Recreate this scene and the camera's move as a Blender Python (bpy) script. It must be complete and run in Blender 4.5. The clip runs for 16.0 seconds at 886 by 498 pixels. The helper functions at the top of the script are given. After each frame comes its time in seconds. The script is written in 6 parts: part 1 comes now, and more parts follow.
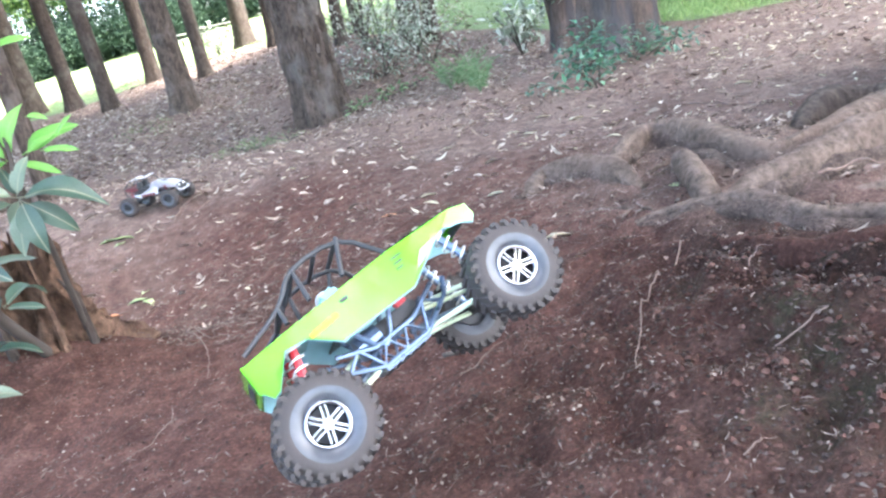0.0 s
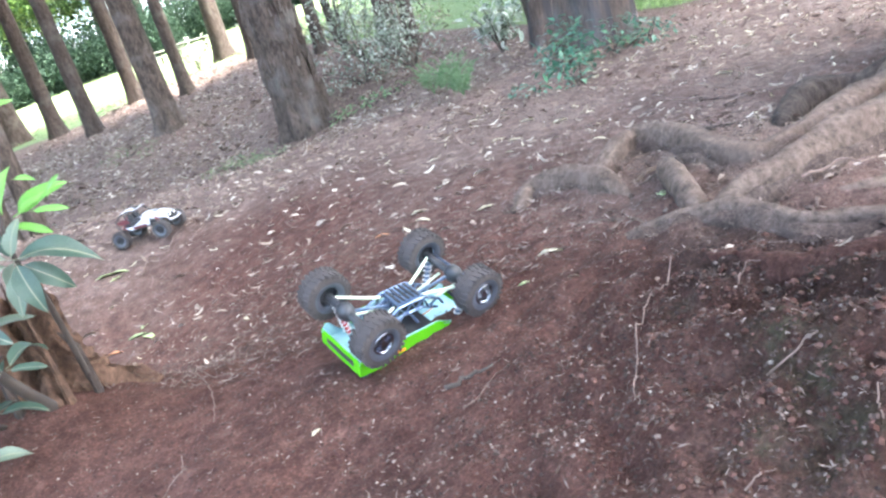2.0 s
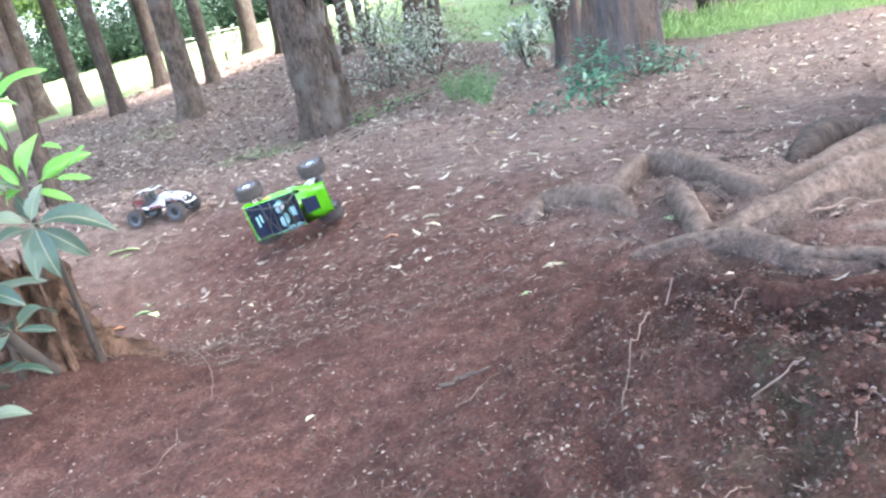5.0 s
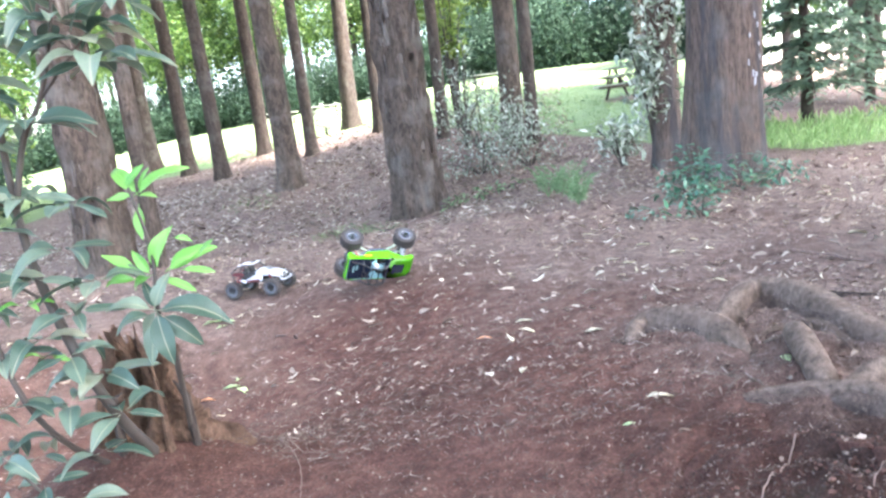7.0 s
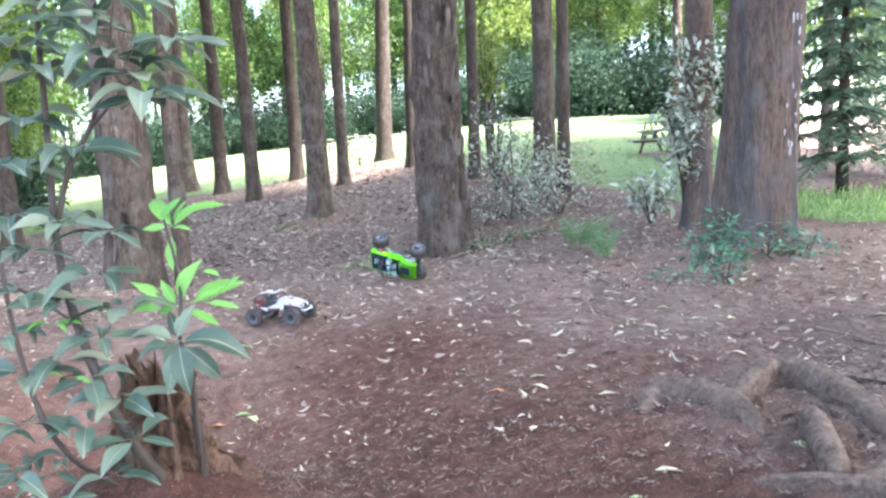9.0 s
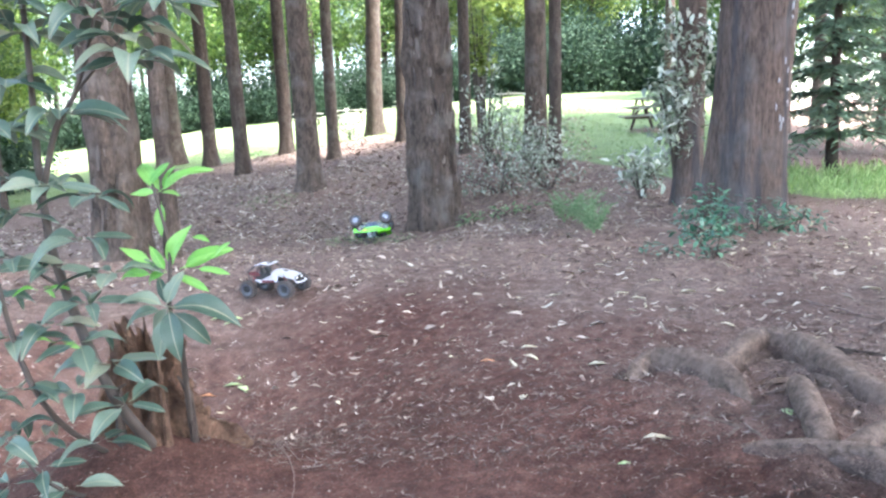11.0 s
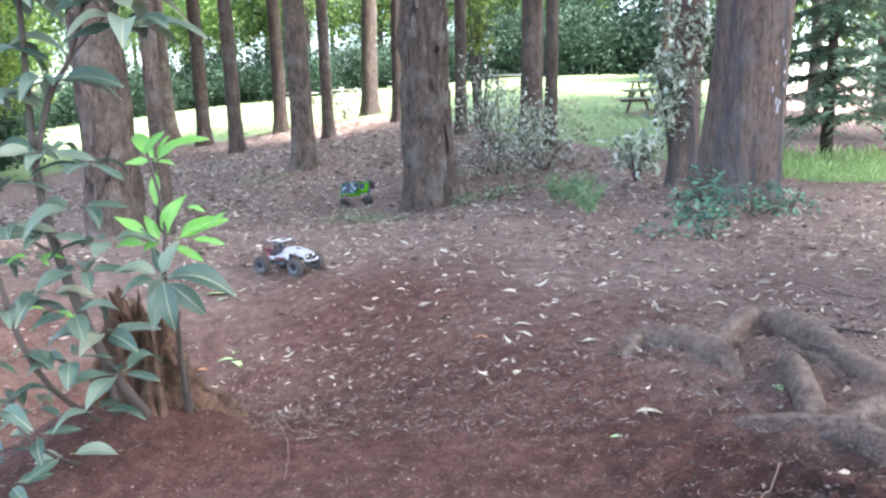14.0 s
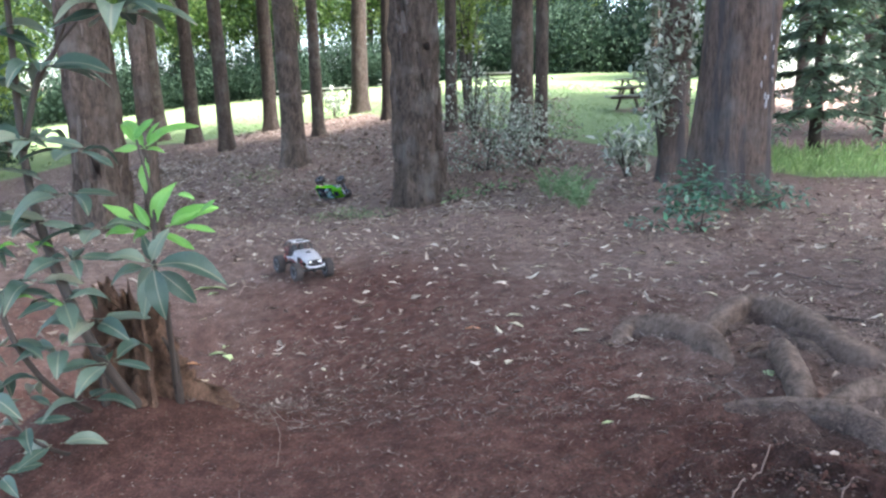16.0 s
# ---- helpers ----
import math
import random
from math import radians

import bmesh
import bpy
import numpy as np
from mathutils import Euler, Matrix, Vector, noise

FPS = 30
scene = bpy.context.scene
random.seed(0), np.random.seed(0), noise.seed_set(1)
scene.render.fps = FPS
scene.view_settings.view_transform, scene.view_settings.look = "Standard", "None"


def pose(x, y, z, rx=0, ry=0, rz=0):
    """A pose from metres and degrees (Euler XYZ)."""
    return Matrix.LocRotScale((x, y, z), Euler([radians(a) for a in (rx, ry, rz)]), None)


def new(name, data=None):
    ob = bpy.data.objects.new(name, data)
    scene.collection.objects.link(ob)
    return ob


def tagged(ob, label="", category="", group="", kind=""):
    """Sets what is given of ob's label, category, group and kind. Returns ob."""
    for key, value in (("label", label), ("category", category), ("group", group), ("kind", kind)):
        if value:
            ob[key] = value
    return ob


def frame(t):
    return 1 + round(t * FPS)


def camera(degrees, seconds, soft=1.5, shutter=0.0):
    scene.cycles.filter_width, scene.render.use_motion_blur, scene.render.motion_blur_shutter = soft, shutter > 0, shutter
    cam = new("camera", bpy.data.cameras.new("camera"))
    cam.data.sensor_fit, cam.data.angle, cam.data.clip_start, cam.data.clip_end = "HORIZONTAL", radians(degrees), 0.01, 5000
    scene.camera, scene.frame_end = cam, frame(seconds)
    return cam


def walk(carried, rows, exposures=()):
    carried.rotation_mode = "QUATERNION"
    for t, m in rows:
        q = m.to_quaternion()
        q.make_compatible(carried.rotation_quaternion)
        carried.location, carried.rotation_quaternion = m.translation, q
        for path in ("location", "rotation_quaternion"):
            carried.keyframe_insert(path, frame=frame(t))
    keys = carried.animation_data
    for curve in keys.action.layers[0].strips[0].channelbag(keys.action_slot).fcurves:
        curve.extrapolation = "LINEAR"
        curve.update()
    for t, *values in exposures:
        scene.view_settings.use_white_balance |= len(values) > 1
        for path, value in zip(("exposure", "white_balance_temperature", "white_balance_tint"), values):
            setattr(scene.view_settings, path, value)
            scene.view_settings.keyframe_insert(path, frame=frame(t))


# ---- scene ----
cam = camera(64.0, 16.0, soft=2.45, shutter=0.4)
PATH = [
    (0.0, 0.0000, 0.0000, 1.0001, 72.00, 11.30, 0.00),
    (0.5, 0.0096, 0.0072, 1.0224, 71.77, 11.92, -0.76),
    (1.0, 0.0201, 0.0148, 1.0343, 71.03, 13.41, -1.86),
    (1.5, 0.0213, 0.0151, 1.0526, 70.68, 15.07, -2.23),
    (2.0, 0.0236, 0.0103, 1.0815, 71.24, 15.19, -1.76),
    (2.5, 0.0279, 0.0022, 1.1031, 72.76, 13.00, -0.73),
    (3.0, 0.0338, -0.0067, 1.0979, 73.70, 10.45, 0.03),
    (5.5, 0.0173, -0.0318, 1.0717, 72.49, 10.54, 1.07),
    (6.0, -0.0174, -0.0290, 1.1055, 74.42, 9.76, 4.39),
    (6.5, -0.0397, -0.0056, 1.1382, 77.08, 8.37, 6.44),
    (7.0, -0.0459, -0.0052, 1.1790, 80.01, 7.00, 7.77),
    (7.5, -0.0422, -0.0140, 1.2195, 82.12, 4.84, 9.14),
    (8.0, -0.0358, -0.0255, 1.2447, 83.85, 3.63, 10.24),
    (8.5, -0.0353, -0.0260, 1.2470, 84.03, 2.91, 10.47),
    (9.0, -0.0375, -0.0230, 1.2322, 83.14, 2.44, 10.34),
    (9.5, -0.0421, -0.0157, 1.2197, 82.20, 2.37, 9.98),
    (12.0, -0.0452, -0.0225, 1.2065, 81.11, 1.89, 9.53),
    (12.5, -0.0465, -0.0238, 1.2037, 81.16, 1.79, 9.72),
    (13.0, -0.0495, -0.0214, 1.1950, 80.56, 1.75, 9.59),
    (13.5, -0.0515, -0.0246, 1.1888, 79.88, 1.41, 9.53),
    (14.0, -0.0498, -0.0229, 1.1834, 79.73, 1.31, 9.19),
    (14.5, -0.0496, -0.0218, 1.1791, 79.92, 1.57, 8.81),
    (15.0, -0.0501, -0.0236, 1.1694, 79.95, 1.12, 8.81),
    (15.5, -0.0508, -0.0262, 1.1596, 79.61, 1.25, 8.58),
    (16.0, -0.0518, -0.0278, 1.1525, 79.62, 1.39, 8.42),
]
EXPOSURES = [(0.0, 4.27, 6420, 7), (3.0, 4.35, 6420, 7), (6.5, 4.38, 6400, 8), (8.5, 4.10, 6300, 8), (12.5, 3.99, 6300, 8), (15.0, 3.94, 6300, 8), (15.5, 3.80, 6300, 8), (16.0, 3.33, 6300, 8)]
walk(cam, [(t, pose(*row)) for t, *row in PATH], EXPOSURES)

# ---- world and light: a bright overcast day over a wood ----
SUN_UP, SUN_AZ = 60.0, 100.0
world = bpy.data.worlds.new("sky")
scene.world = world
world.use_nodes = True
wn = world.node_tree.nodes
sky = wn.new("ShaderNodeTexSky")
sky.sky_type = "NISHITA"
sky.sun_disc = False
sky.sun_elevation, sky.sun_rotation = radians(SUN_UP), radians(SUN_AZ)
sky.air_density, sky.dust_density, sky.ozone_density = 1.0, 4.0, 0.6
wn["Background"].inputs["Strength"].default_value = 0.15
world.node_tree.links.new(sky.outputs[0], wn["Background"].inputs["Color"])
sun = new("sun", bpy.data.lights.new("sun", "SUN"))
sun.data.energy, sun.data.angle, sun.data.color = 2.6, radians(6), (1.0, 0.97, 0.92)
sun.matrix_world = pose(0, 0, 30, 90 - SUN_UP, 0, 180 - SUN_AZ)


# ---- materials ----
def material(name, rough=0.8, metal=0.0):
    m = bpy.data.materials.new(name)
    m.use_nodes = True
    nt = m.node_tree
    b = nt.nodes["Principled BSDF"]
    b.inputs["Roughness"].default_value, b.inputs["Metallic"].default_value = rough, metal
    return m, nt, b


def node(nt, kind, **kw):
    n = nt.nodes.new(kind)
    for k, v in kw.items():
        n.inputs[k].default_value = v
    return n


def ramp(nt, src, stops):
    n = nt.nodes.new("ShaderNodeValToRGB")
    e = n.color_ramp.elements
    while len(e) < len(stops):
        e.new(0.5)
    for el, (p, c) in zip(e, stops):
        el.position, el.color = p, (*c, 1)
    nt.links.new(src, n.inputs[0])
    return n.outputs[0]


def mix(nt, fac, a, b, mode="MIX"):
    n = nt.nodes.new("ShaderNodeMix")
    n.data_type, n.blend_type = "RGBA", mode
    for i, v in ((0, fac), (6, a), (7, b)):
        if hasattr(v, "is_output"):
            nt.links.new(v, n.inputs[i])
        else:
            n.inputs[i].default_value = v if i == 0 else (*v, 1)
    return n.outputs[2]


def coords(nt, scale=(1, 1, 1), source="Object"):
    tc = nt.nodes.new("ShaderNodeTexCoord")
    mp = nt.nodes.new("ShaderNodeMapping")
    mp.inputs["Scale"].default_value = scale
    nt.links.new(tc.outputs[source], mp.inputs[0])
    return mp.outputs[0]


def noise_at(nt, vec, scale, detail=4, rough=0.6):
    n = node(nt, "ShaderNodeTexNoise", Scale=scale, Detail=detail, Roughness=rough)
    nt.links.new(vec, n.inputs["Vector"])
    return n.outputs[0]


def bump(nt, b, height, strength=0.5, distance=0.01):
    n = node(nt, "ShaderNodeBump", Strength=strength, Distance=distance)
    nt.links.new(height, n.inputs["Height"])
    nt.links.new(n.outputs[0], b.inputs["Normal"])


def plain(name, color, rough=0.6, metal=0.0, vary=0.15, scale=30.0, grain=0.0):
    """A paint or plastic with faint mottling and dust."""
    m, nt, b = material(name, rough, metal)
    n = noise_at(nt, coords(nt), scale)
    lo, hi = [c * (1 - vary) for c in color], [min(1, c * (1 + vary)) for c in color]
    nt.links.new(ramp(nt, n, [(0.3, lo), (0.7, hi)]), b.inputs["Base Color"])
    nt.links.new(ramp(nt, n, [(0.3, (rough * 0.8,) * 3), (0.7, (min(1, rough * 1.2),) * 3)]), b.inputs["Roughness"])
    if grain:
        bump(nt, b, noise_at(nt, coords(nt), scale * 6), grain, 0.002)
    return m


def leafy(name, stops, rough=0.5, through_light=0.25, spec=0.4, single=False):
    """Leaves: each island of the mesh takes its own tone."""
    m, nt, b = material(name, rough)
    g = nt.nodes.new("ShaderNodeObjectInfo" if single else "ShaderNodeNewGeometry")
    col = ramp(nt, g.outputs["Random" if single else "Random Per Island"], stops)
    n = noise_at(nt, coords(nt), 35.0)
    col = mix(nt, 0.35, col, ramp(nt, n, [(0.3, (0.55, 0.55, 0.55)), (0.7, (1.25, 1.25, 1.25))]), "MULTIPLY")
    if single:
        xyz = nt.nodes.new("ShaderNodeSeparateXYZ")
        nt.links.new(coords(nt), xyz.inputs[0])
        dist = nt.nodes.new("ShaderNodeMath")
        dist.operation = "ABSOLUTE"
        nt.links.new(xyz.outputs[1], dist.inputs[0])
        rib = ramp(nt, dist.outputs[0], [(0.0, (0.75, 0.75, 0.75)), (0.018, (0, 0, 0))])
        col = mix(nt, rib, col, stops[-1][1])
    nt.links.new(col, b.inputs["Base Color"])
    b.inputs["Specular IOR Level"].default_value = spec
    t = nt.nodes.new("ShaderNodeBsdfTranslucent")
    nt.links.new(col, t.inputs["Color"])
    s = node(nt, "ShaderNodeMixShader", Fac=through_light)
    nt.links.new(b.outputs[0], s.inputs[1])
    nt.links.new(t.outputs[0], s.inputs[2])
    nt.links.new(s.outputs[0], nt.nodes["Material Output"].inputs["Surface"])
    return m


def bark(name, dark, light, moss=(0.2, 0.18, 0.15), stretch=0.18, depth=0.02, streak=None):
    m, nt, b = material(name, 0.9)
    v = coords(nt, (1, 1, stretch))
    fine = noise_at(nt, v, 46.0, 7, 0.75)
    wide = noise_at(nt, v, 13.0, 5, 0.7)
    patch = noise_at(nt, coords(nt), 3.0, 3)
    col = ramp(nt, wide, [(0.25, dark), (0.75, light)])
    col = mix(nt, 0.8, col, ramp(nt, fine, [(0.36, (0.28, 0.27, 0.26)), (0.52, (0.95, 0.92, 0.9)), (0.7, (1.5, 1.45, 1.4))]), "MULTIPLY")
    col = mix(nt, ramp(nt, patch, [(0.52, (0, 0, 0)), (0.72, (0.7, 0.7, 0.7))]), col, moss)
    if streak:
        run = noise_at(nt, coords(nt, (1, 1, 0.07)), 7.5, 5, 0.65)
        col = mix(nt, ramp(nt, run, [(0.50, (0, 0, 0)), (0.62, (0.75, 0.75, 0.75))]), col, streak)
    nt.links.new(col, b.inputs["Base Color"])
    b.inputs["Specular IOR Level"].default_value = 0.15
    both = nt.nodes.new("ShaderNodeMath")
    nt.links.new(fine, both.inputs[0])
    nt.links.new(wide, both.inputs[1])
    bump(nt, b, both.outputs[0], 0.9, depth)
    return m


def soil_material():
    m, nt, b = material("red_forest_soil", 0.95)
    v = coords(nt)
    big, mid, fine = noise_at(nt, v, 1.3, 4), noise_at(nt, v, 14.0, 6, 0.7), noise_at(nt, v, 120.0, 5, 0.7)
    red = ramp(nt, mid, [(0.25, (0.045, 0.0205, 0.0165)), (0.5, (0.099, 0.048, 0.038)), (0.78, (0.165, 0.093, 0.076))])
    grey = ramp(nt, mid, [(0.25, (0.074, 0.051, 0.043)), (0.5, (0.175, 0.125, 0.106)), (0.78, (0.31, 0.236, 0.202))])
    lit = nt.nodes.new("ShaderNodeAttribute")
    lit.attribute_name = "litter"
    shift = nt.nodes.new("ShaderNodeMath")
    shift.operation = "MULTIPLY_ADD"
    nt.links.new(big, shift.inputs[0])
    shift.inputs[1].default_value = 0.9
    nt.links.new(lit.outputs["Fac"], shift.inputs[2])
    col = mix(nt, ramp(nt, shift.outputs[0], [(0.5, (0, 0, 0)), (1.0, (1, 1, 1))]), red, grey)
    col = mix(nt, 0.7, col, ramp(nt, fine, [(0.32, (0.35, 0.33, 0.32)), (0.55, (1, 1, 1)), (0.72, (1.9, 1.8, 1.75))]), "MULTIPLY")
    # multiplies the soil down to a dark grey-brown where this mask is high
    darkened = nt.nodes.new("ShaderNodeAttribute")
    darkened.attribute_name = "darkened"
    dark_amount = nt.nodes.new("ShaderNodeMath")
    dark_amount.operation = "MULTIPLY"
    nt.links.new(darkened.outputs["Fac"], dark_amount.inputs[0])
    nt.links.new(ramp(nt, noise_at(nt, v, 4.0, 5, 0.7), [(0.35, (0.55, 0.55, 0.55)), (0.65, (1, 1, 1))]), dark_amount.inputs[1])
    col = mix(nt, dark_amount.outputs[0], col, (0.25, 0.27, 0.28), "MULTIPLY")
    moss = nt.nodes.new("ShaderNodeAttribute")
    moss.attribute_name = "moss"
    grown = nt.nodes.new("ShaderNodeMath")
    grown.operation = "MULTIPLY"
    nt.links.new(moss.outputs["Fac"], grown.inputs[0])
    nt.links.new(ramp(nt, noise_at(nt, v, 22.0, 5, 0.7), [(0.42, (0, 0, 0)), (0.62, (1, 1, 1))]), grown.inputs[1])
    col = mix(nt, grown.outputs[0], col, ramp(nt, fine, [(0.3, (0.028, 0.027, 0.017)), (0.7, (0.075, 0.068, 0.042))]))
    col = mix(nt, 0.6, col, ramp(nt, noise_at(nt, v, 2.2, 4), [(0.3, (0.6, 0.56, 0.56)), (0.7, (1.15, 1.15, 1.15))]), "MULTIPLY")
    mead = nt.nodes.new("ShaderNodeAttribute")
    mead.attribute_name = "meadow"
    green = ramp(nt, noise_at(nt, v, 3.0, 6, 0.7), [(0.3, (0.110, 0.155, 0.070)), (0.55, (0.155, 0.210, 0.098)), (0.75, (0.215, 0.270, 0.135))])
    edge = nt.nodes.new("ShaderNodeMath")
    edge.operation = "MULTIPLY_ADD"
    nt.links.new(noise_at(nt, v, 2.5, 5, 0.7), edge.inputs[0])
    edge.inputs[1].default_value = 0.7
    nt.links.new(mead.outputs["Fac"], edge.inputs[2])
    col = mix(nt, ramp(nt, edge.outputs[0], [(0.78, (0, 0, 0)), (0.95, (1, 1, 1))]), col, green)
    nt.links.new(col, b.inputs["Base Color"])
    b.inputs["Specular IOR Level"].default_value = 0.15
    add = nt.nodes.new("ShaderNodeMath")
    nt.links.new(mid, add.inputs[0])
    nt.links.new(fine, add.inputs[1])
    bump(nt, b, add.outputs[0], 1.0, 0.012)
    return m


SOIL = soil_material()
BARK = bark("grey_brown_bark", (0.030, 0.024, 0.021), (0.170, 0.132, 0.112), (0.185, 0.165, 0.152), 0.34, 0.045)
BARK_RED = bark("reddish_bark", (0.060, 0.044, 0.038), (0.160, 0.120, 0.103), (0.135, 0.125, 0.122), 0.2, 0.03, (0.050, 0.049, 0.056))
BARK_DARK = bark("dark_bark", (0.028, 0.022, 0.020), (0.105, 0.082, 0.071), (0.11, 0.098, 0.09), 0.25)
BARK_ROOT = bark("dusty_root_bark", (0.078, 0.056, 0.046), (0.182, 0.137, 0.115), (0.160, 0.112, 0.092), 0.9, 0.014)
ROTTEN = bark("rotten_wood", (0.060, 0.037, 0.029), (0.225, 0.138, 0.096), (0.115, 0.062, 0.049), 0.6, 0.03)
TWIG = plain("dry_twig", (0.15, 0.100, 0.082), 0.9, vary=0.4)
STEM = plain("green_brown_stem", (0.050, 0.038, 0.031), 0.8, vary=0.35)
PALE = plain("pale_lichen_patch", (0.30, 0.30, 0.32), 0.9, vary=0.3)
LITTER = leafy("fallen_leaves", [(0.0, (0.10, 0.064, 0.052)), (0.4, (0.17, 0.118, 0.097)), (0.75, (0.25, 0.19, 0.157)), (0.9, (0.38, 0.31, 0.26)), (1.0, (0.52, 0.46, 0.39))], 0.7, 0.1, 0.3)
PALE_DRY = leafy("pale_dry_leaves", [(0.0, (0.16, 0.115, 0.092)), (0.6, (0.27, 0.21, 0.17)), (1.0, (0.50, 0.44, 0.37))], 0.65, 0.1, 0.35)
PALE_LEAF = leafy("pale_yellow_leaf", [(0.0, (0.42, 0.36, 0.25)), (1.0, (0.62, 0.56, 0.41))], 0.6, 0.15)
GREEN_FALLEN = leafy("fallen_green_leaf", [(0.0, (0.34, 0.45, 0.20)), (1.0, (0.50, 0.58, 0.30))], 0.5, 0.2)
ORANGE_LEAF = leafy("orange_brown_leaf", [(0.0, (0.42, 0.17, 0.08)), (1.0, (0.58, 0.27, 0.13))], 0.6, 0.1)
SHRUB_LEAF = leafy("dull_blue_green_leaf", [(0.0, (0.046, 0.084, 0.062)), (0.5, (0.092, 0.142, 0.104)), (0.9, (0.17, 0.22, 0.16)), (1.0, (0.30, 0.29, 0.20))], 0.40, 0.4, 0.5, True)
NEW_LEAF = leafy("fresh_bright_green_leaf", [(0.0, (0.12, 0.33, 0.055)), (1.0, (0.25, 0.50, 0.13))], 0.35, 0.45, 0.5, True)
IVY_LEAF = leafy("teal_green_leaf", [(0.0, (0.032, 0.105, 0.068)), (0.6, (0.062, 0.175, 0.108)), (1.0, (0.15, 0.33, 0.18))], 0.35, 0.25, 0.6)
FERN_LEAF = leafy("fern_green", [(0.0, (0.125, 0.22, 0.105)), (1.0, (0.25, 0.36, 0.19))], 0.6, 0.4)
WEED_LEAF = leafy("dusty_weed_green", [(0.0, (0.10, 0.15, 0.07)), (1.0, (0.26, 0.30, 0.16))], 0.6, 0.3)
SILVER_LEAF = leafy("glossy_grey_green_leaf", [(0.0, (0.12, 0.16, 0.105)), (0.5, (0.22, 0.262, 0.19)), (1.0, (0.60, 0.62, 0.55))], 0.3, 0.25, 0.8)
CROWN = leafy("canopy_green", [(0.0, (0.028, 0.062, 0.016)), (0.6, (0.066, 0.125, 0.028)), (1.0, (0.155, 0.23, 0.055))], 0.5, 0.5)
# understory green with the shade beneath the far trees put into its colour
CROWN_SHADED = leafy("shaded_understory_green", [(0.0, (0.016, 0.032, 0.022)), (1.0, (0.046, 0.078, 0.050))], 0.8, 0.25, 0.12)
CROWN_YELLOW = leafy("yellow_green_foliage", [(0.0, (0.11, 0.17, 0.035)), (1.0, (0.27, 0.33, 0.085))], 0.5, 0.5)
CONIFER = leafy("conifer_needles", [(0.0, (0.10, 0.165, 0.115)), (1.0, (0.21, 0.29, 0.20))], 0.6, 0.5)
GRASS = leafy("lush_grass", [(0.0, (0.22, 0.36, 0.12)), (1.0, (0.45, 0.58, 0.26))], 0.5, 0.4)
MOWN = leafy("mown_grass", [(0.0, (0.12, 0.19, 0.075)), (1.0, (0.24, 0.32, 0.14))], 0.6, 0.3)
LIME = plain("lime_green_shell", (0.100, 0.40, 0.012), 0.22, vary=0.05, scale=12)
LIME.node_tree.nodes["Principled BSDF"].inputs["Coat Weight"].default_value = 0.3
SHELL_INSIDE = plain("pale_blue_shell_inside", (0.25, 0.44, 0.48), 0.5, vary=0.1, scale=20)
NAVY = plain("glossy_navy_film", (0.014, 0.020, 0.040), 0.16, vary=0.2, scale=25)
BLACK = plain("black_plastic", (0.022, 0.022, 0.025), 0.5, vary=0.3)
RUBBER = plain("dusty_black_rubber", (0.044, 0.036, 0.035), 0.85, vary=0.35, scale=18, grain=0.3)
RUBBER_SIDE = plain("blue_grey_tyre_wall", (0.048, 0.053, 0.066), 0.34, vary=0.3, scale=25)
CHROME = plain("chrome", (0.30, 0.31, 0.35), 0.14, 1.0, 0.05)
STEEL = plain("blue_grey_anodised_metal", (0.13, 0.18, 0.27), 0.3, 0.6, 0.15)
SPRING = plain("pale_spring_steel", (0.70, 0.70, 0.68), 0.35, 0.4, 0.1)
ROD = plain("pale_green_rod", (0.60, 0.70, 0.52), 0.4, 0.2, 0.1)
RED = plain("red_plastic", (0.45, 0.02, 0.03), 0.4, vary=0.15)
ORANGE = plain("orange_stripe", (0.75, 0.20, 0.02), 0.4, vary=0.1)
WHITE = plain("white_shell", (0.46, 0.46, 0.49), 0.3, vary=0.05)
MAROON = plain("maroon_panel", (0.10, 0.022, 0.027), 0.4, vary=0.2)
LAMP_GLASS = plain("headlamp_lens", (0.85, 0.85, 0.82), 0.1, vary=0.03)
TABLE_WOOD = plain("grey_weathered_wood", (0.42, 0.41, 0.39), 0.8, vary=0.25, scale=8, grain=0.3)


# ---- mesh helpers ----
def link(name, bm_or_mesh, mat, parent=None, label="", smooth=True):
    if isinstance(bm_or_mesh, bmesh.types.BMesh):
        me = bpy.data.meshes.new(name)
        bmesh.ops.recalc_face_normals(bm_or_mesh, faces=bm_or_mesh.faces)
        bm_or_mesh.to_mesh(me)
        bm_or_mesh.free()
    else:
        me = bm_or_mesh
    if smooth:
        me.shade_smooth()
    for one in (mat if isinstance(mat, (list, tuple)) else [mat]):
        me.materials.append(one)
    ob = new(name, me)
    if parent:
        ob.parent = parent
    if label:
        ob["label"] = label
    return ob


def part(name, bm, mat, parent, label="", smooth=False):
    return link(name, bm, mat, parent, label, smooth)


def box(bm, centre, size, turn=None, bevel=0.0):
    m = Matrix.Translation(centre) @ (turn.to_4x4() if turn else Matrix()) @ Matrix.Diagonal((*size, 1))
    made = bmesh.ops.create_cube(bm, size=1.0, matrix=m)["verts"]
    if bevel:
        edges = list({e for v in made for e in v.link_edges})
        bmesh.ops.bevel(bm, geom=edges, offset=bevel, segments=2, affect="EDGES")
    return bm


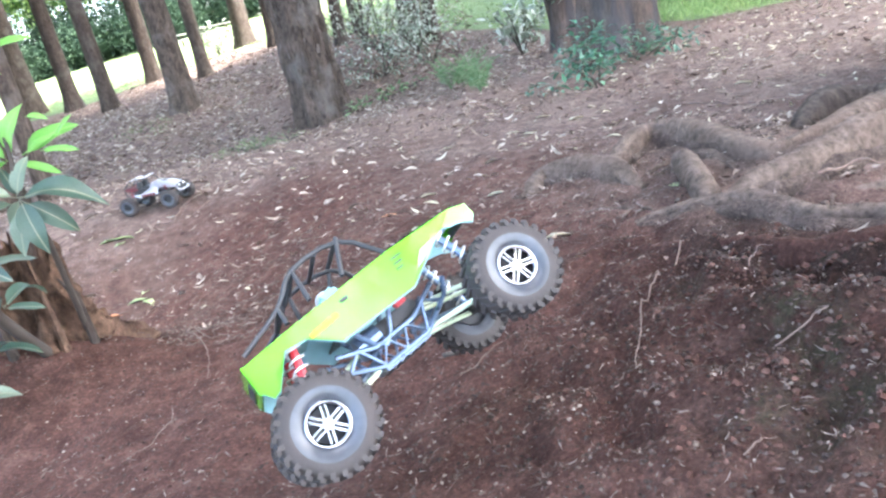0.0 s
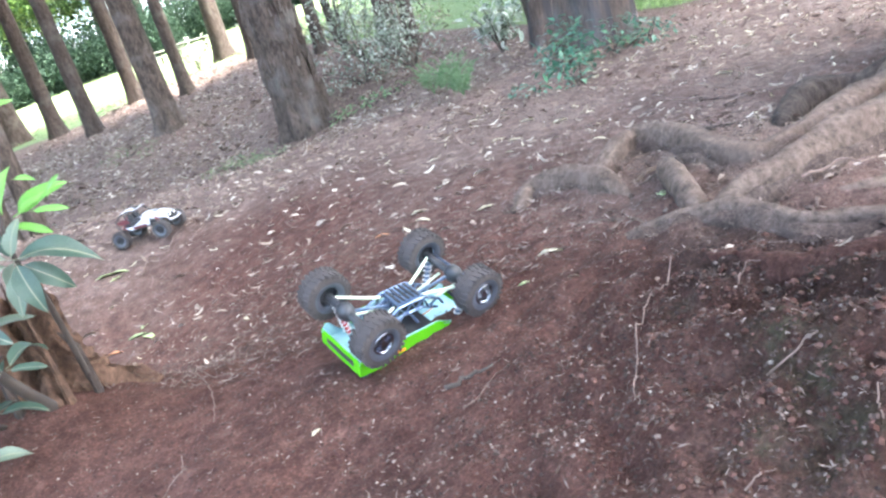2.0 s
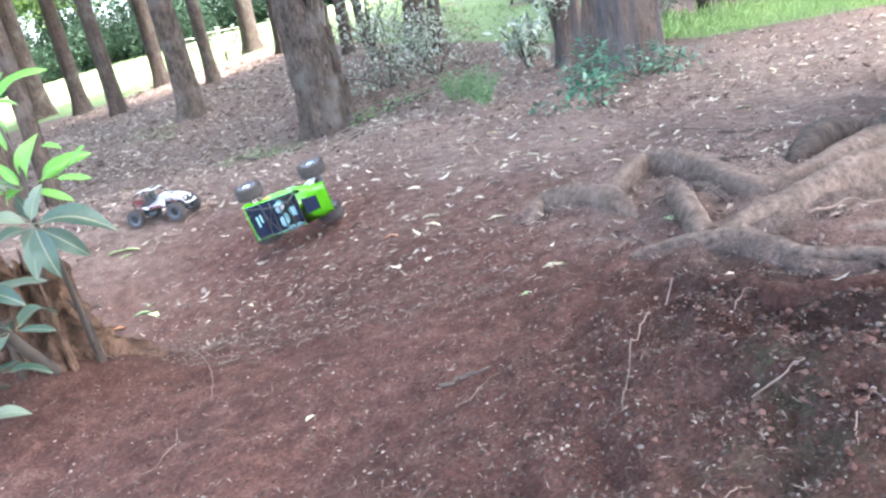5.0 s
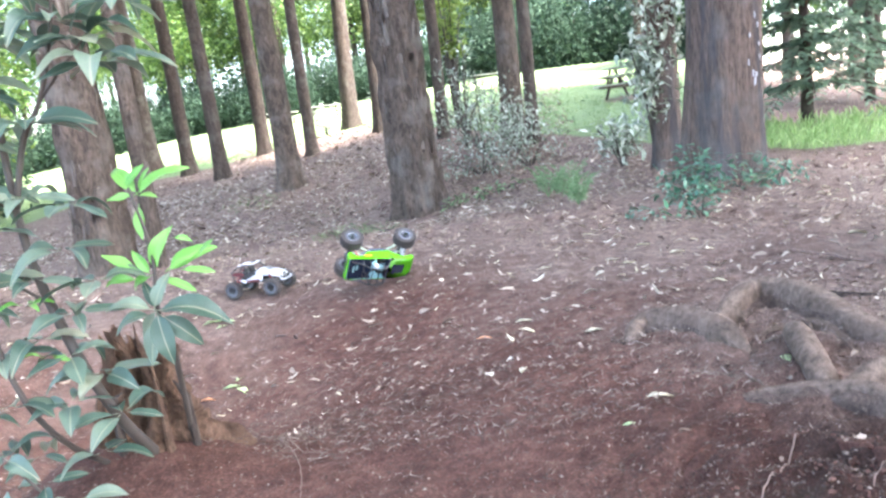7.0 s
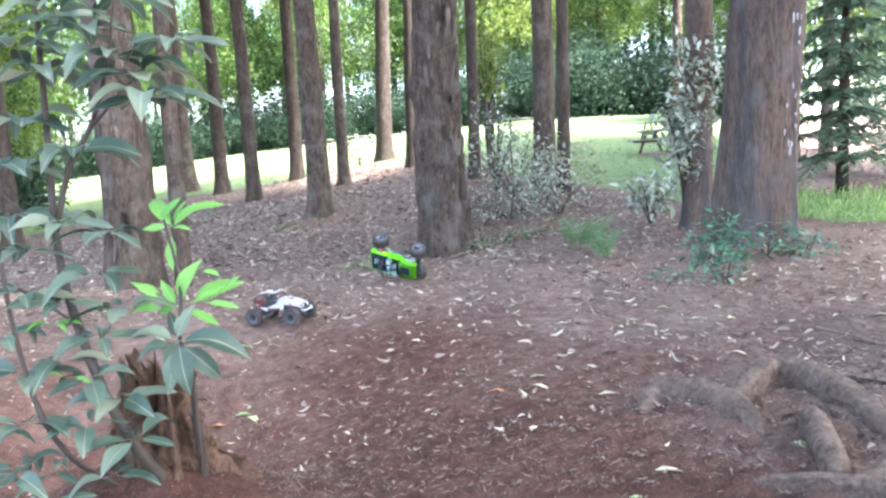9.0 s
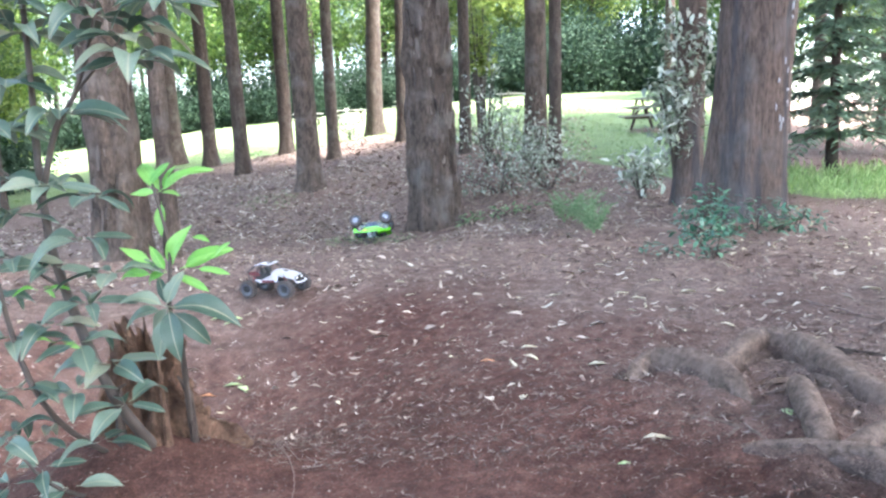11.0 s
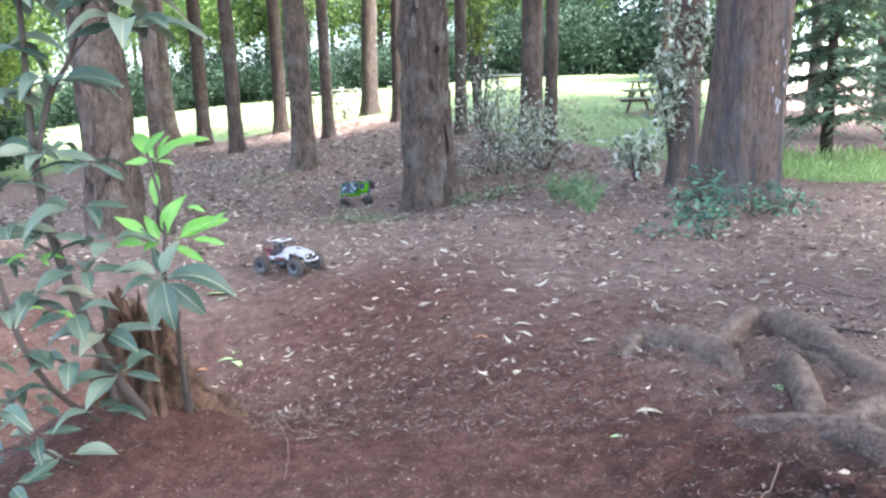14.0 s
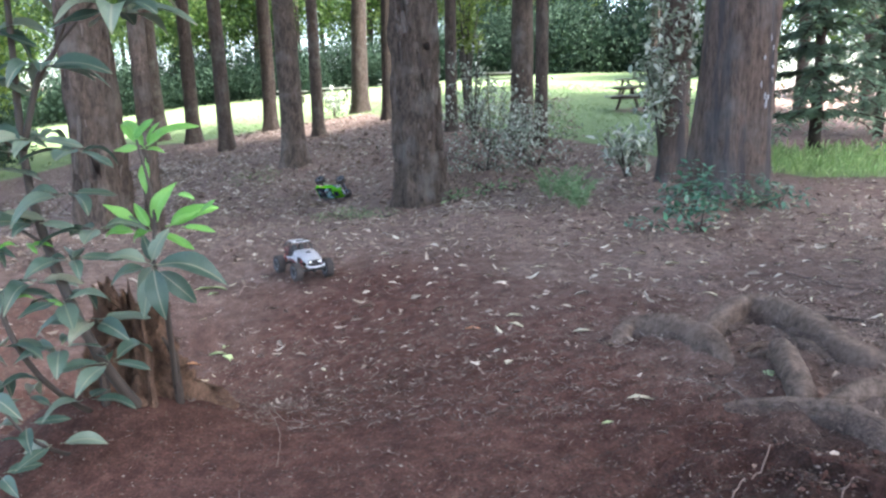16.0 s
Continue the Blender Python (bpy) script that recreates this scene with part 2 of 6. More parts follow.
def tube(bm, pts, radii, segs=8, wob=0.0, seed=0, cap=True):
    """A round, tapered tube through the points."""
    rnd = random.Random(seed)
    pts = [Vector(p) for p in pts]
    rings, side = [], None
    for i, p in enumerate(pts):
        d = (pts[min(i + 1, len(pts) - 1)] - pts[max(i - 1, 0)]).normalized()
        if side is None:
            side = d.orthogonal().normalized()
        side = (side - d * side.dot(d)).normalized()
        up = d.cross(side)
        r = radii[i] if hasattr(radii, "__len__") else radii
        rings.append([bm.verts.new(p + (side * math.cos(a) + up * math.sin(a)) * r * (1 + wob * rnd.uniform(-1, 1)))
                      for a in (2 * math.pi * k / segs for k in range(segs))])
    for a, b in zip(rings, rings[1:]):
        for k in range(segs):
            bm.faces.new((a[k], a[(k + 1) % segs], b[(k + 1) % segs], b[k]))
    if cap:
        bm.faces.new(rings[0][::-1])
        bm.faces.new(rings[-1])
    return bm


def smooth_line(pts, n=6):
    """Points along a Catmull-Rom curve."""
    p = [Vector(q) for q in pts]
    p = [p[0] * 2 - p[1]] + p + [p[-1] * 2 - p[-2]]
    out = []
    for i in range(1, len(p) - 2):
        for k in range(n):
            t = k / n
            a, b, c, d = p[i - 1:i + 3]
            out.append(0.5 * (2 * b + (c - a) * t + (2 * a - 5 * b + 4 * c - d) * t * t + (3 * b - a - 3 * c + d) * t ** 3))
    return out + [p[-2]]


def leaf_mesh(name, centres, lengths, dirs, normals, width=0.35, bend=0.15, pointed=True):
    """Many leaves in one mesh: each a folded blade of six corners."""
    c, d, n = (np.asarray(v, float) for v in (centres, dirs, normals))
    L = np.asarray(lengths, float)[:, None]
    d /= np.linalg.norm(d, axis=1)[:, None] + 1e-9
    s = np.cross(d, n)
    s /= np.linalg.norm(s, axis=1)[:, None] + 1e-9
    u = np.cross(s, d)
    w = L * width * 0.5
    k = 0.55 if pointed else 0.8
    pts = np.stack([c, c + d * L * 0.35 + s * w + u * w * bend * 2, c + d * L * 0.35 - s * w + u * w * bend * 2, c + d * L * 0.4 - u * w * bend * 0,
                    c + d * L * 0.75 + s * w * k - u * L * bend * 0.3 + u * w * bend, c + d * L * 0.75 - s * w * k - u * L * bend * 0.3 + u * w * bend, c + d * L - u * L * bend], 1)
    m = len(c)
    verts = pts.reshape(-1, 3)
    tris = np.array([(0, 1, 3), (0, 3, 2), (1, 4, 3), (3, 4, 6), (2, 3, 5), (3, 6, 5)])
    faces = (tris[None] + 7 * np.arange(m)[:, None, None]).reshape(-1, 3)
    me = bpy.data.meshes.new(name)
    me.vertices.add(len(verts))
    me.vertices.foreach_set("co", verts.ravel())
    me.loops.add(faces.size)
    me.loops.foreach_set("vertex_index", faces.ravel().astype(np.int32))
    me.polygons.add(len(faces))
    me.polygons.foreach_set("loop_start", np.arange(0, faces.size, 3, dtype=np.int32))
    me.update(calc_edges=True)
    return me


def unit(rng, n):
    v = rng.normal(size=(n, 3))
    return v / np.linalg.norm(v, axis=1)[:, None]


# ---- the ground ----
def sp(v, k=0.5):
    return k * np.logaddexp(0, np.asarray(v, float) / k)


def root_mound(x, y):
    """Soil that has gathered between the roots."""
    return 0.026 * np.exp(-((x - 0.80) / 0.42) ** 4 - ((y - 2.05) / 0.52) ** 4) + 0.02 * np.exp(-((x - 0.36) / 0.16) ** 2 - ((y - 2.35) / 0.16) ** 2)


def ground_z(x, y):
    x, y = np.asarray(x, float), np.asarray(y, float)
    z = 0.31 + 0.03 * sp(y - 2.4) + 0.065 * sp(y - 9, 1.0) - 0.10 * sp(-x - 2.2) * np.clip((y - 3) / 4, 0, 1) * np.clip(1.6 - y / 40, 0.2, 1)
    z = z - 0.42 * np.exp(-((x + 1.8) / 1.0) ** 2 - ((y - 2.6) / 1.2) ** 2)
    z = z - 0.42 * np.exp(-((x + 2.3) / 2.6) ** 2 - ((y - 8.6) / 2.7) ** 2)
    z = z + 0.22 * np.exp(-((x - 0.6) / 0.45) ** 2 - ((y - 0.9) / 0.6) ** 2) + 0.10 * np.exp(-((x - 0.9) / 0.7) ** 2 - ((y - 2.2) / 0.8) ** 2)
    z = z - 0.07 * np.exp(-((x - 0.50) / 0.10) ** 2 - ((y - 1.12) / 0.12) ** 2) - 0.05 * np.exp(-((x - 0.72) / 0.12) ** 2 - ((y - 1.40) / 0.10) ** 2) - 0.04 * np.exp(-((x + 0.38) / 0.16) ** 2 - ((y - 1.18) / 0.18) ** 2) - 0.05 * np.exp(-((x - 0.385) / 0.05) ** 2 - ((y - 0.80) / 0.06) ** 2) - 0.03 * np.exp(-((x - 0.36) / 0.04) ** 2 - ((y - 0.97) / 0.05) ** 2)
    z = z + 0.30 * np.exp(-((x + 1.42) / 0.42) ** 2 - ((y - 1.9) / 0.4) ** 2)
    z = z - 0.055 * sp(y - 10, 1.0) * np.clip((x - 0.22 * y - 0.3) / 2.5, 0, 1)
    z = z + root_mound(x, y)
    bank = np.exp(-((x - 0.50) / 0.26) ** 2 - ((y - 0.98) / 0.32) ** 2)
    z = z + bank * (0.016 * np.sin(38 * x + 11 * y + 2 * np.sin(17 * y)) * np.sin(34 * y - 15 * x + 2 * np.sin(23 * x)) + 0.008 * np.sin(83 * x - 31 * y + 2 * np.sin(41 * y)) * np.sin(77 * y + 29 * x + 2 * np.sin(53 * x)))
    return np.minimum(z, 4.5 + 0.02 * y)


def roughness(X, Y):
    """Small lumps of the near ground, and how near each place is."""
    rough = np.zeros(X.shape)
    near = np.exp(-np.maximum(0, np.hypot(X, Y - 2) - 3) / 4)
    bank = np.exp(-((X - 0.6) / 0.6) ** 2 - ((Y - 1.1) / 0.9) ** 2)
    for i, (x, y, w, b) in enumerate(zip(X.flat, Y.flat, near.flat, bank.flat)):
        if w > 0.03:
            rough.flat[i] = w * (0.022 * noise.noise((x * 2.3, y * 2.3, 0)) + (0.012 + 0.045 * b) * noise.noise((x * 8, y * 8, 3)) + (0.007 + 0.022 * b) * noise.noise((x * 23, y * 23, 7)))
    return rough + 0.05 * (1 - near) * np.sin(X * 0.9 + 1) * np.sin(Y * 0.7) * np.clip(Y - 8, 0, 1), near


def top_z(x, y):
    x, y = np.asarray(x, float), np.asarray(y, float)
    return ground_z(x, y) + roughness(x, y)[0]


def gz(x, y):
    return float(ground_z(x, y))


def meadow_amount(x, y):
    """1 in the mown meadow, 0 on the wood's floor."""
    edge = np.interp(x, [-40, -13.5, -12.3, -8, -5.5, -4, -1.3, 0.65, 2.6, 6, 30], [8, 9, 19.5, 20.5, 21.5, 18, 14, 11.2, 7.7, 7.5, 9])
    far = np.where(x > 0.25 * y, 9.7, 60.0)
    return np.clip((y - edge) / 0.8 + 0.5, 0, 1) * np.clip((far - y) / 1.5 + 0.5, 0, 1) * (1 - 0.7 * np.exp(-((x - 2.0) / 1.0) ** 2 - ((y - 16.9) / 1.0) ** 2))


def build_ground():
    def axis(lo, hi, near_lo, near_hi, step, grow):
        a = list(np.arange(near_lo, near_hi, step))
        s, v = step, a[-1]
        while v < hi:
            s *= grow
            v += s
            a.append(v)
        s, v = step, a[0]
        while v > lo:
            s *= grow
            v -= s
            a.insert(0, v)
        return np.array(a)
    xs, ys = axis(-400, 400, -2.6, 2.2, 0.022, 1.07), axis(-300, 600, 0.4, 5.6, 0.022, 1.07)
    X, Y = np.meshgrid(xs, ys)
    Z = ground_z(X, Y)
    rough, near = roughness(X, Y)
    Z = Z + rough
    verts = np.stack([X, Y, Z], -1).reshape(-1, 3)
    ny, nx = X.shape
    q = np.arange(nx * ny).reshape(ny, nx)
    faces = np.stack([q[:-1, :-1], q[:-1, 1:], q[1:, 1:], q[1:, :-1]], -1).reshape(-1, 4)
    me = bpy.data.meshes.new("ground")
    me.from_pydata(verts, [], faces)
    me.attributes.new("meadow", "FLOAT", "POINT").data.foreach_set("value", meadow_amount(X, Y).ravel().astype(np.float32))
    litter = np.clip((Y - 2.0) / 2.2, 0, 1) * 0.55 + 0.50 * np.exp(-((X - 0.9) / 0.8) ** 2 - ((Y - 2.2) / 0.7) ** 2) - 0.30 * np.exp(-((X + 0.35) / 0.7) ** 2 - ((Y - 1.7) / 0.9) ** 2) - 0.30 * np.exp(-((X + 1.1) / 0.7) ** 2 - ((Y - 3.6) / 1.1) ** 2) + 0.08 * np.exp(-((X + 1.05) / 0.55) ** 2 - ((Y - 1.3) / 0.6) ** 2)
    me.attributes.new("litter", "FLOAT", "POINT").data.foreach_set("value", litter.ravel().astype(np.float32))
    # darker soil: the bank, its lip, and two places left of it
    darkened = 0.85 * np.exp(-((X - 0.70) / 0.42) ** 2 - ((Y - 0.95) / 0.55) ** 2) + 0.35 * np.exp(-((X + 0.30) / 0.20) ** 2 - ((Y - 1.2) / 0.28) ** 2) + 0.2 * np.exp(-((X - 0.1) / 0.5) ** 2 - ((Y - 0.75) / 0.3) ** 2) + 0.8 * np.exp(-((X - 0.5) / 0.3) ** 2 - ((Y - 1.45) / 0.3) ** 2)
    moss = sum(np.exp(-((X - a) / c) ** 2 - ((Y - b) / c) ** 2) for a, b, c in ((0.43, 0.98, 0.05), (0.42, 0.87, 0.06), (0.39, 0.74, 0.06), (0.36, 1.25, 0.025), (0.30, 0.81, 0.04), (0.62, 1.2, 0.07)))
    me.attributes.new("moss", "FLOAT", "POINT").data.foreach_set("value", np.clip(moss, 0, 1).ravel().astype(np.float32))
    me.attributes.new("darkened", "FLOAT", "POINT").data.foreach_set("value", np.clip(darkened, 0, 1).ravel().astype(np.float32))
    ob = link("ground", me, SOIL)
    tagged(ob, "red-brown forest soil rising to a mown green meadow", "ground", kind="structure")


build_ground()


# ---- trees ----
def crown_mesh(name, seed, clumps, per, spread, size, shape):
    rng = np.random.default_rng(seed)
    c = unit(rng, clumps) * (rng.random((clumps, 1)) ** 0.4) * np.array(shape)
    pts = (c[:, None] + rng.normal(size=(clumps, per, 3)) * spread * rng.uniform(0.6, 1.3, (clumps, 1, 1))).reshape(-1, 3)
    n = len(pts)
    d = unit(rng, n)
    d[:, 2] -= 0.35
    return leaf_mesh(name, pts, rng.uniform(0.6, 1.3, n) * size, d, unit(rng, n) + [0, 0, 0.6], 0.5, 0.1)


CANOPIES = [crown_mesh("crown", 10 + i, 66, 40, 0.5, 0.40, (3.3, 3.3, 1.9)) for i in range(3)]
for me in CANOPIES:
    me.materials.append(CROWN)


def trunk(name, x, y, radius, height, mat, seed, lean=(0, 0), segs=18, rows=26, flare=0.5, ridges=0.05, parent=None, label="", z0=None):
    bm = bmesh.new()
    base = (gz(x, y) if z0 is None else z0) - 0.12
    rings = []
    for j in range(rows + 1):
        h = height * (j / rows) ** 1.6
        t = h / height
        r = radius * (1 - 0.55 * t) * (1 + flare * math.exp(-h / (radius * 1.3)))
        cx = x + lean[0] * h + 0.06 * radius * math.sin(h * 1.1 + seed)
        cy = y + lean[1] * h + 0.06 * radius * math.cos(h * 0.8 + seed)
        ring = []
        for k in range(segs):
            a = 2 * math.pi * k / segs
            ca, sa = math.cos(a), math.sin(a)
            but = 1 + 0.16 * math.exp(-h / (radius * 2)) * math.sin(a * 5 + seed)
            rr = r * but * (1 + ridges * noise.noise((ca * 5 + seed, sa * 5, h * 1.1)) + ridges * 0.8 * noise.noise((ca * 13, sa * 13 + seed, h * 4.0)))
            ring.append(bm.verts.new((cx + ca * rr, cy + sa * rr, base + h)))
        rings.append(ring)
    for a, b in zip(rings, rings[1:]):
        for k in range(segs):
            bm.faces.new((a[k], a[(k + 1) % segs], b[(k + 1) % segs], b[k]))
    bm.faces.new(rings[-1])
    return part(name, bm, mat, parent, label, True)


def tree(x, y, radius, mat, seed, label, lean=(0, 0), height=None, segs=18, rows=26, flare=0.5, ridges=0.05, crown_at=0.72, crown_scale=1.0, group="trees of the wood"):
    rnd = random.Random(seed)
    height = height or 13 + 4 * rnd.random()
    base = gz(x, y)
    root = new("tree")
    tagged(root, label, "tree", group)
    trunk("trunk", x, y, radius, height, mat, seed, lean, segs, rows, flare, ridges, root)
    for i in range(4):
        h = height * (crown_at - 0.06 + 0.08 * i)
        a = rnd.uniform(0, 6.28)
        s = Vector((x + lean[0] * h, y + lean[1] * h, base + h))
        out = Vector((math.cos(a), math.sin(a), 0.7)) * rnd.uniform(1.2, 2.2)
        bm = tube(bmesh.new(), smooth_line([s, s + out * 0.5 + Vector((0, 0, -0.1)), s + out], 3), [radius * 0.3 * (1 - 0.12 * q) for q in range(7)], 6)
        part("limb", bm, mat, root)
    crown = new("crown", CANOPIES[seed % 3])
    crown.parent = root
    h = height * crown_at + 2.0
    crown.matrix_basis = pose(x + lean[0] * h, y + lean[1] * h, base + h, 0, 0, rnd.uniform(0, 360)) @ Matrix.Diagonal((crown_scale, crown_scale, 1.0, 1))
    return root


WOOD = "straight brown trunk rising from leaf-strewn soil"
peeling = tree(-1.62, 8.70, 0.295, BARK, 3, "thick trunk with peeling grey-brown bark and ragged edges", (-0.015, 0.0), 15, 64, 120, 0.35, 0.20, crown_scale=1.4)
big = tree(1.55, 6.74, 0.325, BARK_RED, 5, "massive reddish-grey trunk with dark streaks and pale lichen patches", (0.035, 0.0), 17, 72, 110, 0.16, 0.06, crown_scale=0.75)
tree(1.26, 7.9, 0.15, BARK_RED, 6, "slimmer reddish trunk close behind a massive one", (0.0, 0.0), 15, 24, 40)
furrowed = tree(-4.25, 6.15, 0.235, BARK, 7, "grey-brown furrowed trunk behind a leafy stump", (-0.01, 0.0), 14, 56, 90, 0.25, 0.17, crown_scale=1.2)
tree(-3.86, 6.35, 0.085, BARK, 8, "thin pale trunk beside a thicker one", (0.0, 0.0), 12, 20, 36, 0.2)
tree(-12.49, 21.35, 0.36, BARK_DARK, 9, "dark forked trunk at the meadow's edge", (-0.03, 0.0), 15)
tree(-10.0, 19.07, 0.20, BARK_DARK, 10, WOOD, (-0.02, 0))
tree(-7.31, 15.38, 0.165, BARK_DARK, 11, WOOD, (-0.025, 0), crown_scale=1.3)
tree(-7.98, 19.69, 0.20, BARK_DARK, 12, WOOD)
tree(-4.30, 11.48, 0.195, BARK, 13, "grey-brown trunk with a flared foot", (-0.012, 0), None, 28, 40, 0.6, crown_scale=1.4)
tree(-5.44, 16.3, 0.145, BARK_DARK, 14, WOOD)
tree(-6.14, 22.85, 0.27, BARK_DARK, 15, "brown trunk that leans over the meadow", (0.025, 0))
tree(-4.16, 18.28, 0.17, BARK_DARK, 16, WOOD, (0.01, 0))
tree(-1.91, 13.74, 0.12, BARK_DARK, 17, WOOD)
tree(-0.52, 12.4, 0.195, BARK, 18, "grey-brown trunk at the edge of the grass", (0, 0), None, 24, 36)
tree(-0.20, 11.5, 0.105, BARK_DARK, 19, "slender dark trunk beside a thicker one", (0.012, 0))
tree(-11.54, 12.8, 0.18, BARK_DARK, 20, WOOD)
for i, (x, y, r) in enumerate([(4.2, 15.0, 0.12), (5.6, 17.5, 0.14), (6.6, 14.0, 0.12), (7.6, 19.0, 0.16), (9.4, 17.0, 0.15), (4.9, 22.0, 0.15), (3.4, 25.0, 0.17)]):
    tree(x, y, r, BARK, 30 + i, "slim grey trunk on the brown slope", height=14, segs=12, rows=14, group="trees of the far slope")

tree(2.75, 3.1, 0.42, BARK, 48, "broad trunk above a mass of bare roots", (0.02, 0.0), 15, 40, 50, 0.6, 0.10, crown_scale=0.6)
# unseen trees added at the sides and behind; their crowns shade the floor
for i, (x, y) in enumerate([(-9.5, 1.5), (5.0, -1.5), (-13, 4.5), (4.0, -12), (-3, -13), (-16.5, 7.5), (8.0, -4.5), (-13.5, 8.2), (-17.5, 13.5), (-19, 17.5)]):
    tree(x, y, 0.2, BARK_DARK, 50 + i, WOOD, height=13 + (i % 3), segs=12, rows=14, crown_scale=1.15)

# invented sun blockers on the right and behind, nearly all out of view
for i, (x, y) in enumerate([(6.2, 0.8), (6.8, 4.6), (5.6, 8.0), (9.6, 2.4), (9.2, 7.0), (7.6, 10.4), (10.5, 13.0), (10.2, 16.5), (4.6, -4.0), (1.5, -7.0)]):
    tree(x, y, 0.24, BARK_DARK, 80 + i, WOOD, height=13.5 + (i % 3), segs=12, rows=14, crown_scale=1.25)

# loose bark plates
def bark_plates(owner, x, y, radius, height, lean, n, seed, mat):
    rnd = random.Random(seed)
    kinds = []
    for q in range(4):
        bm = bmesh.new()
        rows = []
        for j in range(5):
            w = (0.5 + 0.5 * math.sin(0.5 + j * 0.6)) * (0.8 + 0.4 * rnd.random())
            rows.append([bm.verts.new((0.10 + 0.20 * (j / 4) ** 2 - 0.16 * abs(u), u * w * 0.5, j / 4 - 0.5)) for u in (-1, 0, 1)])
        for a, b in zip(rows, rows[1:]):
            for k in range(2):
                bm.faces.new((a[k], a[k + 1], b[k + 1], b[k]))
        bmesh.ops.solidify(bm, geom=bm.faces, thickness=0.12)
        me = bpy.data.meshes.new("bark_plate")
        bm.to_mesh(me)
        bm.free()
        me.materials.append(mat)
        kinds.append(me)
    for k in range(n):
        h, a = rnd.uniform(0.5, 3.6), rnd.uniform(-175, 0)
        rr = radius * (1 - 0.55 * h / height) * (1 + 0.35 * math.exp(-h / (radius * 1.3))) * 0.99
        ob = new("bark_plate", kinds[k % 4])
        ob.parent = owner
        ob.matrix_basis = pose(x + lean * h + math.cos(radians(a)) * rr, y + math.sin(radians(a)) * rr, gz(x, y) - 0.12 + h, rnd.uniform(-12, 12), 0, a) @ Matrix.Diagonal((0.05, rnd.uniform(0.03, 0.085), rnd.uniform(0.08, 0.26), 1))


PLATE = plain("loose_bark_plate", (0.155, 0.128, 0.114), 0.9, vary=0.35, scale=3)
bark_plates(peeling, -1.62, 8.70, 0.295, 15, -0.015, 110, 5, PLATE)
bark_plates(furrowed, -4.25, 6.15, 0.235, 14, -0.01, 60, 6, PLATE)

# lichen patches on the massive trunk
for i in range(26):
    rnd = random.Random(70 + i)
    a, h = radians(rnd.gauss(-48, 9)), rnd.uniform(0.9, 2.9)
    bm = bmesh.new()
    bmesh.ops.create_icosphere(bm, subdivisions=2, radius=1.0)
    for v in bm.verts:
        v.co *= 1 + 0.7 * noise.noise(v.co * 2.2 + Vector((i, 0, 0)))
    ob = part("lichen", bm, PALE, big, "pale lichen patch", True)
    rr = 0.325 * (1 - 0.55 * h / 17) * 1.015
    ob.matrix_basis = pose(1.55 + 0.035 * h + math.cos(a) * rr, 6.74 + math.sin(a) * rr, gz(1.55, 6.74) - 0.12 + h, 0, rnd.uniform(-6, 6), math.degrees(a)) @ Matrix.Diagonal((0.006, rnd.uniform(0.004, 0.014), rnd.uniform(0.010, 0.045), 1))


# ---- far wood behind the meadow ----
FAR = [crown_mesh("crown", 40 + i, 50, 120, 0.5, 0.21, (3.4, 2.6, 3.0)) for i in range(2)]
FAR_D = [crown_mesh("crown", 50 + i, 70, 190, 0.55, 0.19, (3.4, 2.2, 2.0)) for i in range(2)]
for i, me in enumerate(FAR):
    me.materials.append((CROWN, CROWN_YELLOW)[i])
for me in FAR_D:
    me.materials.append(CROWN_SHADED)


def far_tree(x, y, h, seed):
    rnd = random.Random(seed)
    root = tagged(new("tree"), "leafy green tree beyond the meadow", "tree", "far trees")
    trunk("trunk", x, y, 0.16 + 0.1 * rnd.random(), h, BARK_DARK, seed, (0, 0), 10, 8, 0.3, 0.03, root)
    for j in range(3):
        c = new("crown", FAR[rnd.choice((0, 0, 1))])
        c.parent = root
        s = rnd.uniform(0.7, 1.1)
        c.matrix_basis = pose(x + rnd.uniform(-1.5, 1.5), y + rnd.uniform(-1, 1), gz(x, y) + h * (0.45 + 0.25 * j), 0, 0, rnd.uniform(0, 360)) @ Matrix.Diagonal((s, s, s, 1))


def hedge(x, y, s, seed):
    ob = new("shrub")
    leaf = new("foliage", FAR_D[seed % 2])
    leaf.parent = ob
    leaf.matrix_basis = pose(x, y, gz(x, y) + 1.1 * s, 0, 0, seed * 57) @ Matrix.Diagonal((s, s, s, 1))
    for k in range(3):
        part("stem", tube(bmesh.new(), [(x + k - 1, y, gz(x, y) - 0.1), (x + 0.8 * (k - 1), y, gz(x, y) + 1.2 * s), (x + 1.4 * (k - 1), y, gz(x, y) + 2.2 * s)], [0.06, 0.05, 0.02], 6), BARK_DARK, ob)
    tagged(ob, "dense green shrub at the meadow's end, coloured dark for the shade under trees", "shrub", "far shrubs")


rnd = random.Random(4)
for i in range(19):
    x = -44 + i * 2.9 + rnd.uniform(-0.8, 0.8)
    y = float(np.interp(x, [-44, -20, 0, 20], [34, 44, 46, 40])) + rnd.uniform(-3, 5)
    far_tree(x, y, rnd.uniform(9, 14), 100 + i)
for i in range(20):
    x = -52 + i * 3.2 + rnd.uniform(-1, 1)
    y = float(np.interp(x, [-52, -20, 0, 12], [40, 54, 56, 52])) + rnd.uniform(-2, 4)
    far_tree(x, y, rnd.uniform(10, 15), 170 + i)
# shrubs, larger at the centre, whose dark leaves stand for shade under trees
for i in range(26):
    x = -44 + i * 2.1
    y = float(np.interp(x, [-44, -20, 0, 20], [31, 41, 43, 36])) + rnd.uniform(-1, 1)
    hedge(x, y, rnd.uniform(0.7, 0.95) + (0.3 if -6 < x < 6 else 0), 200 + i)
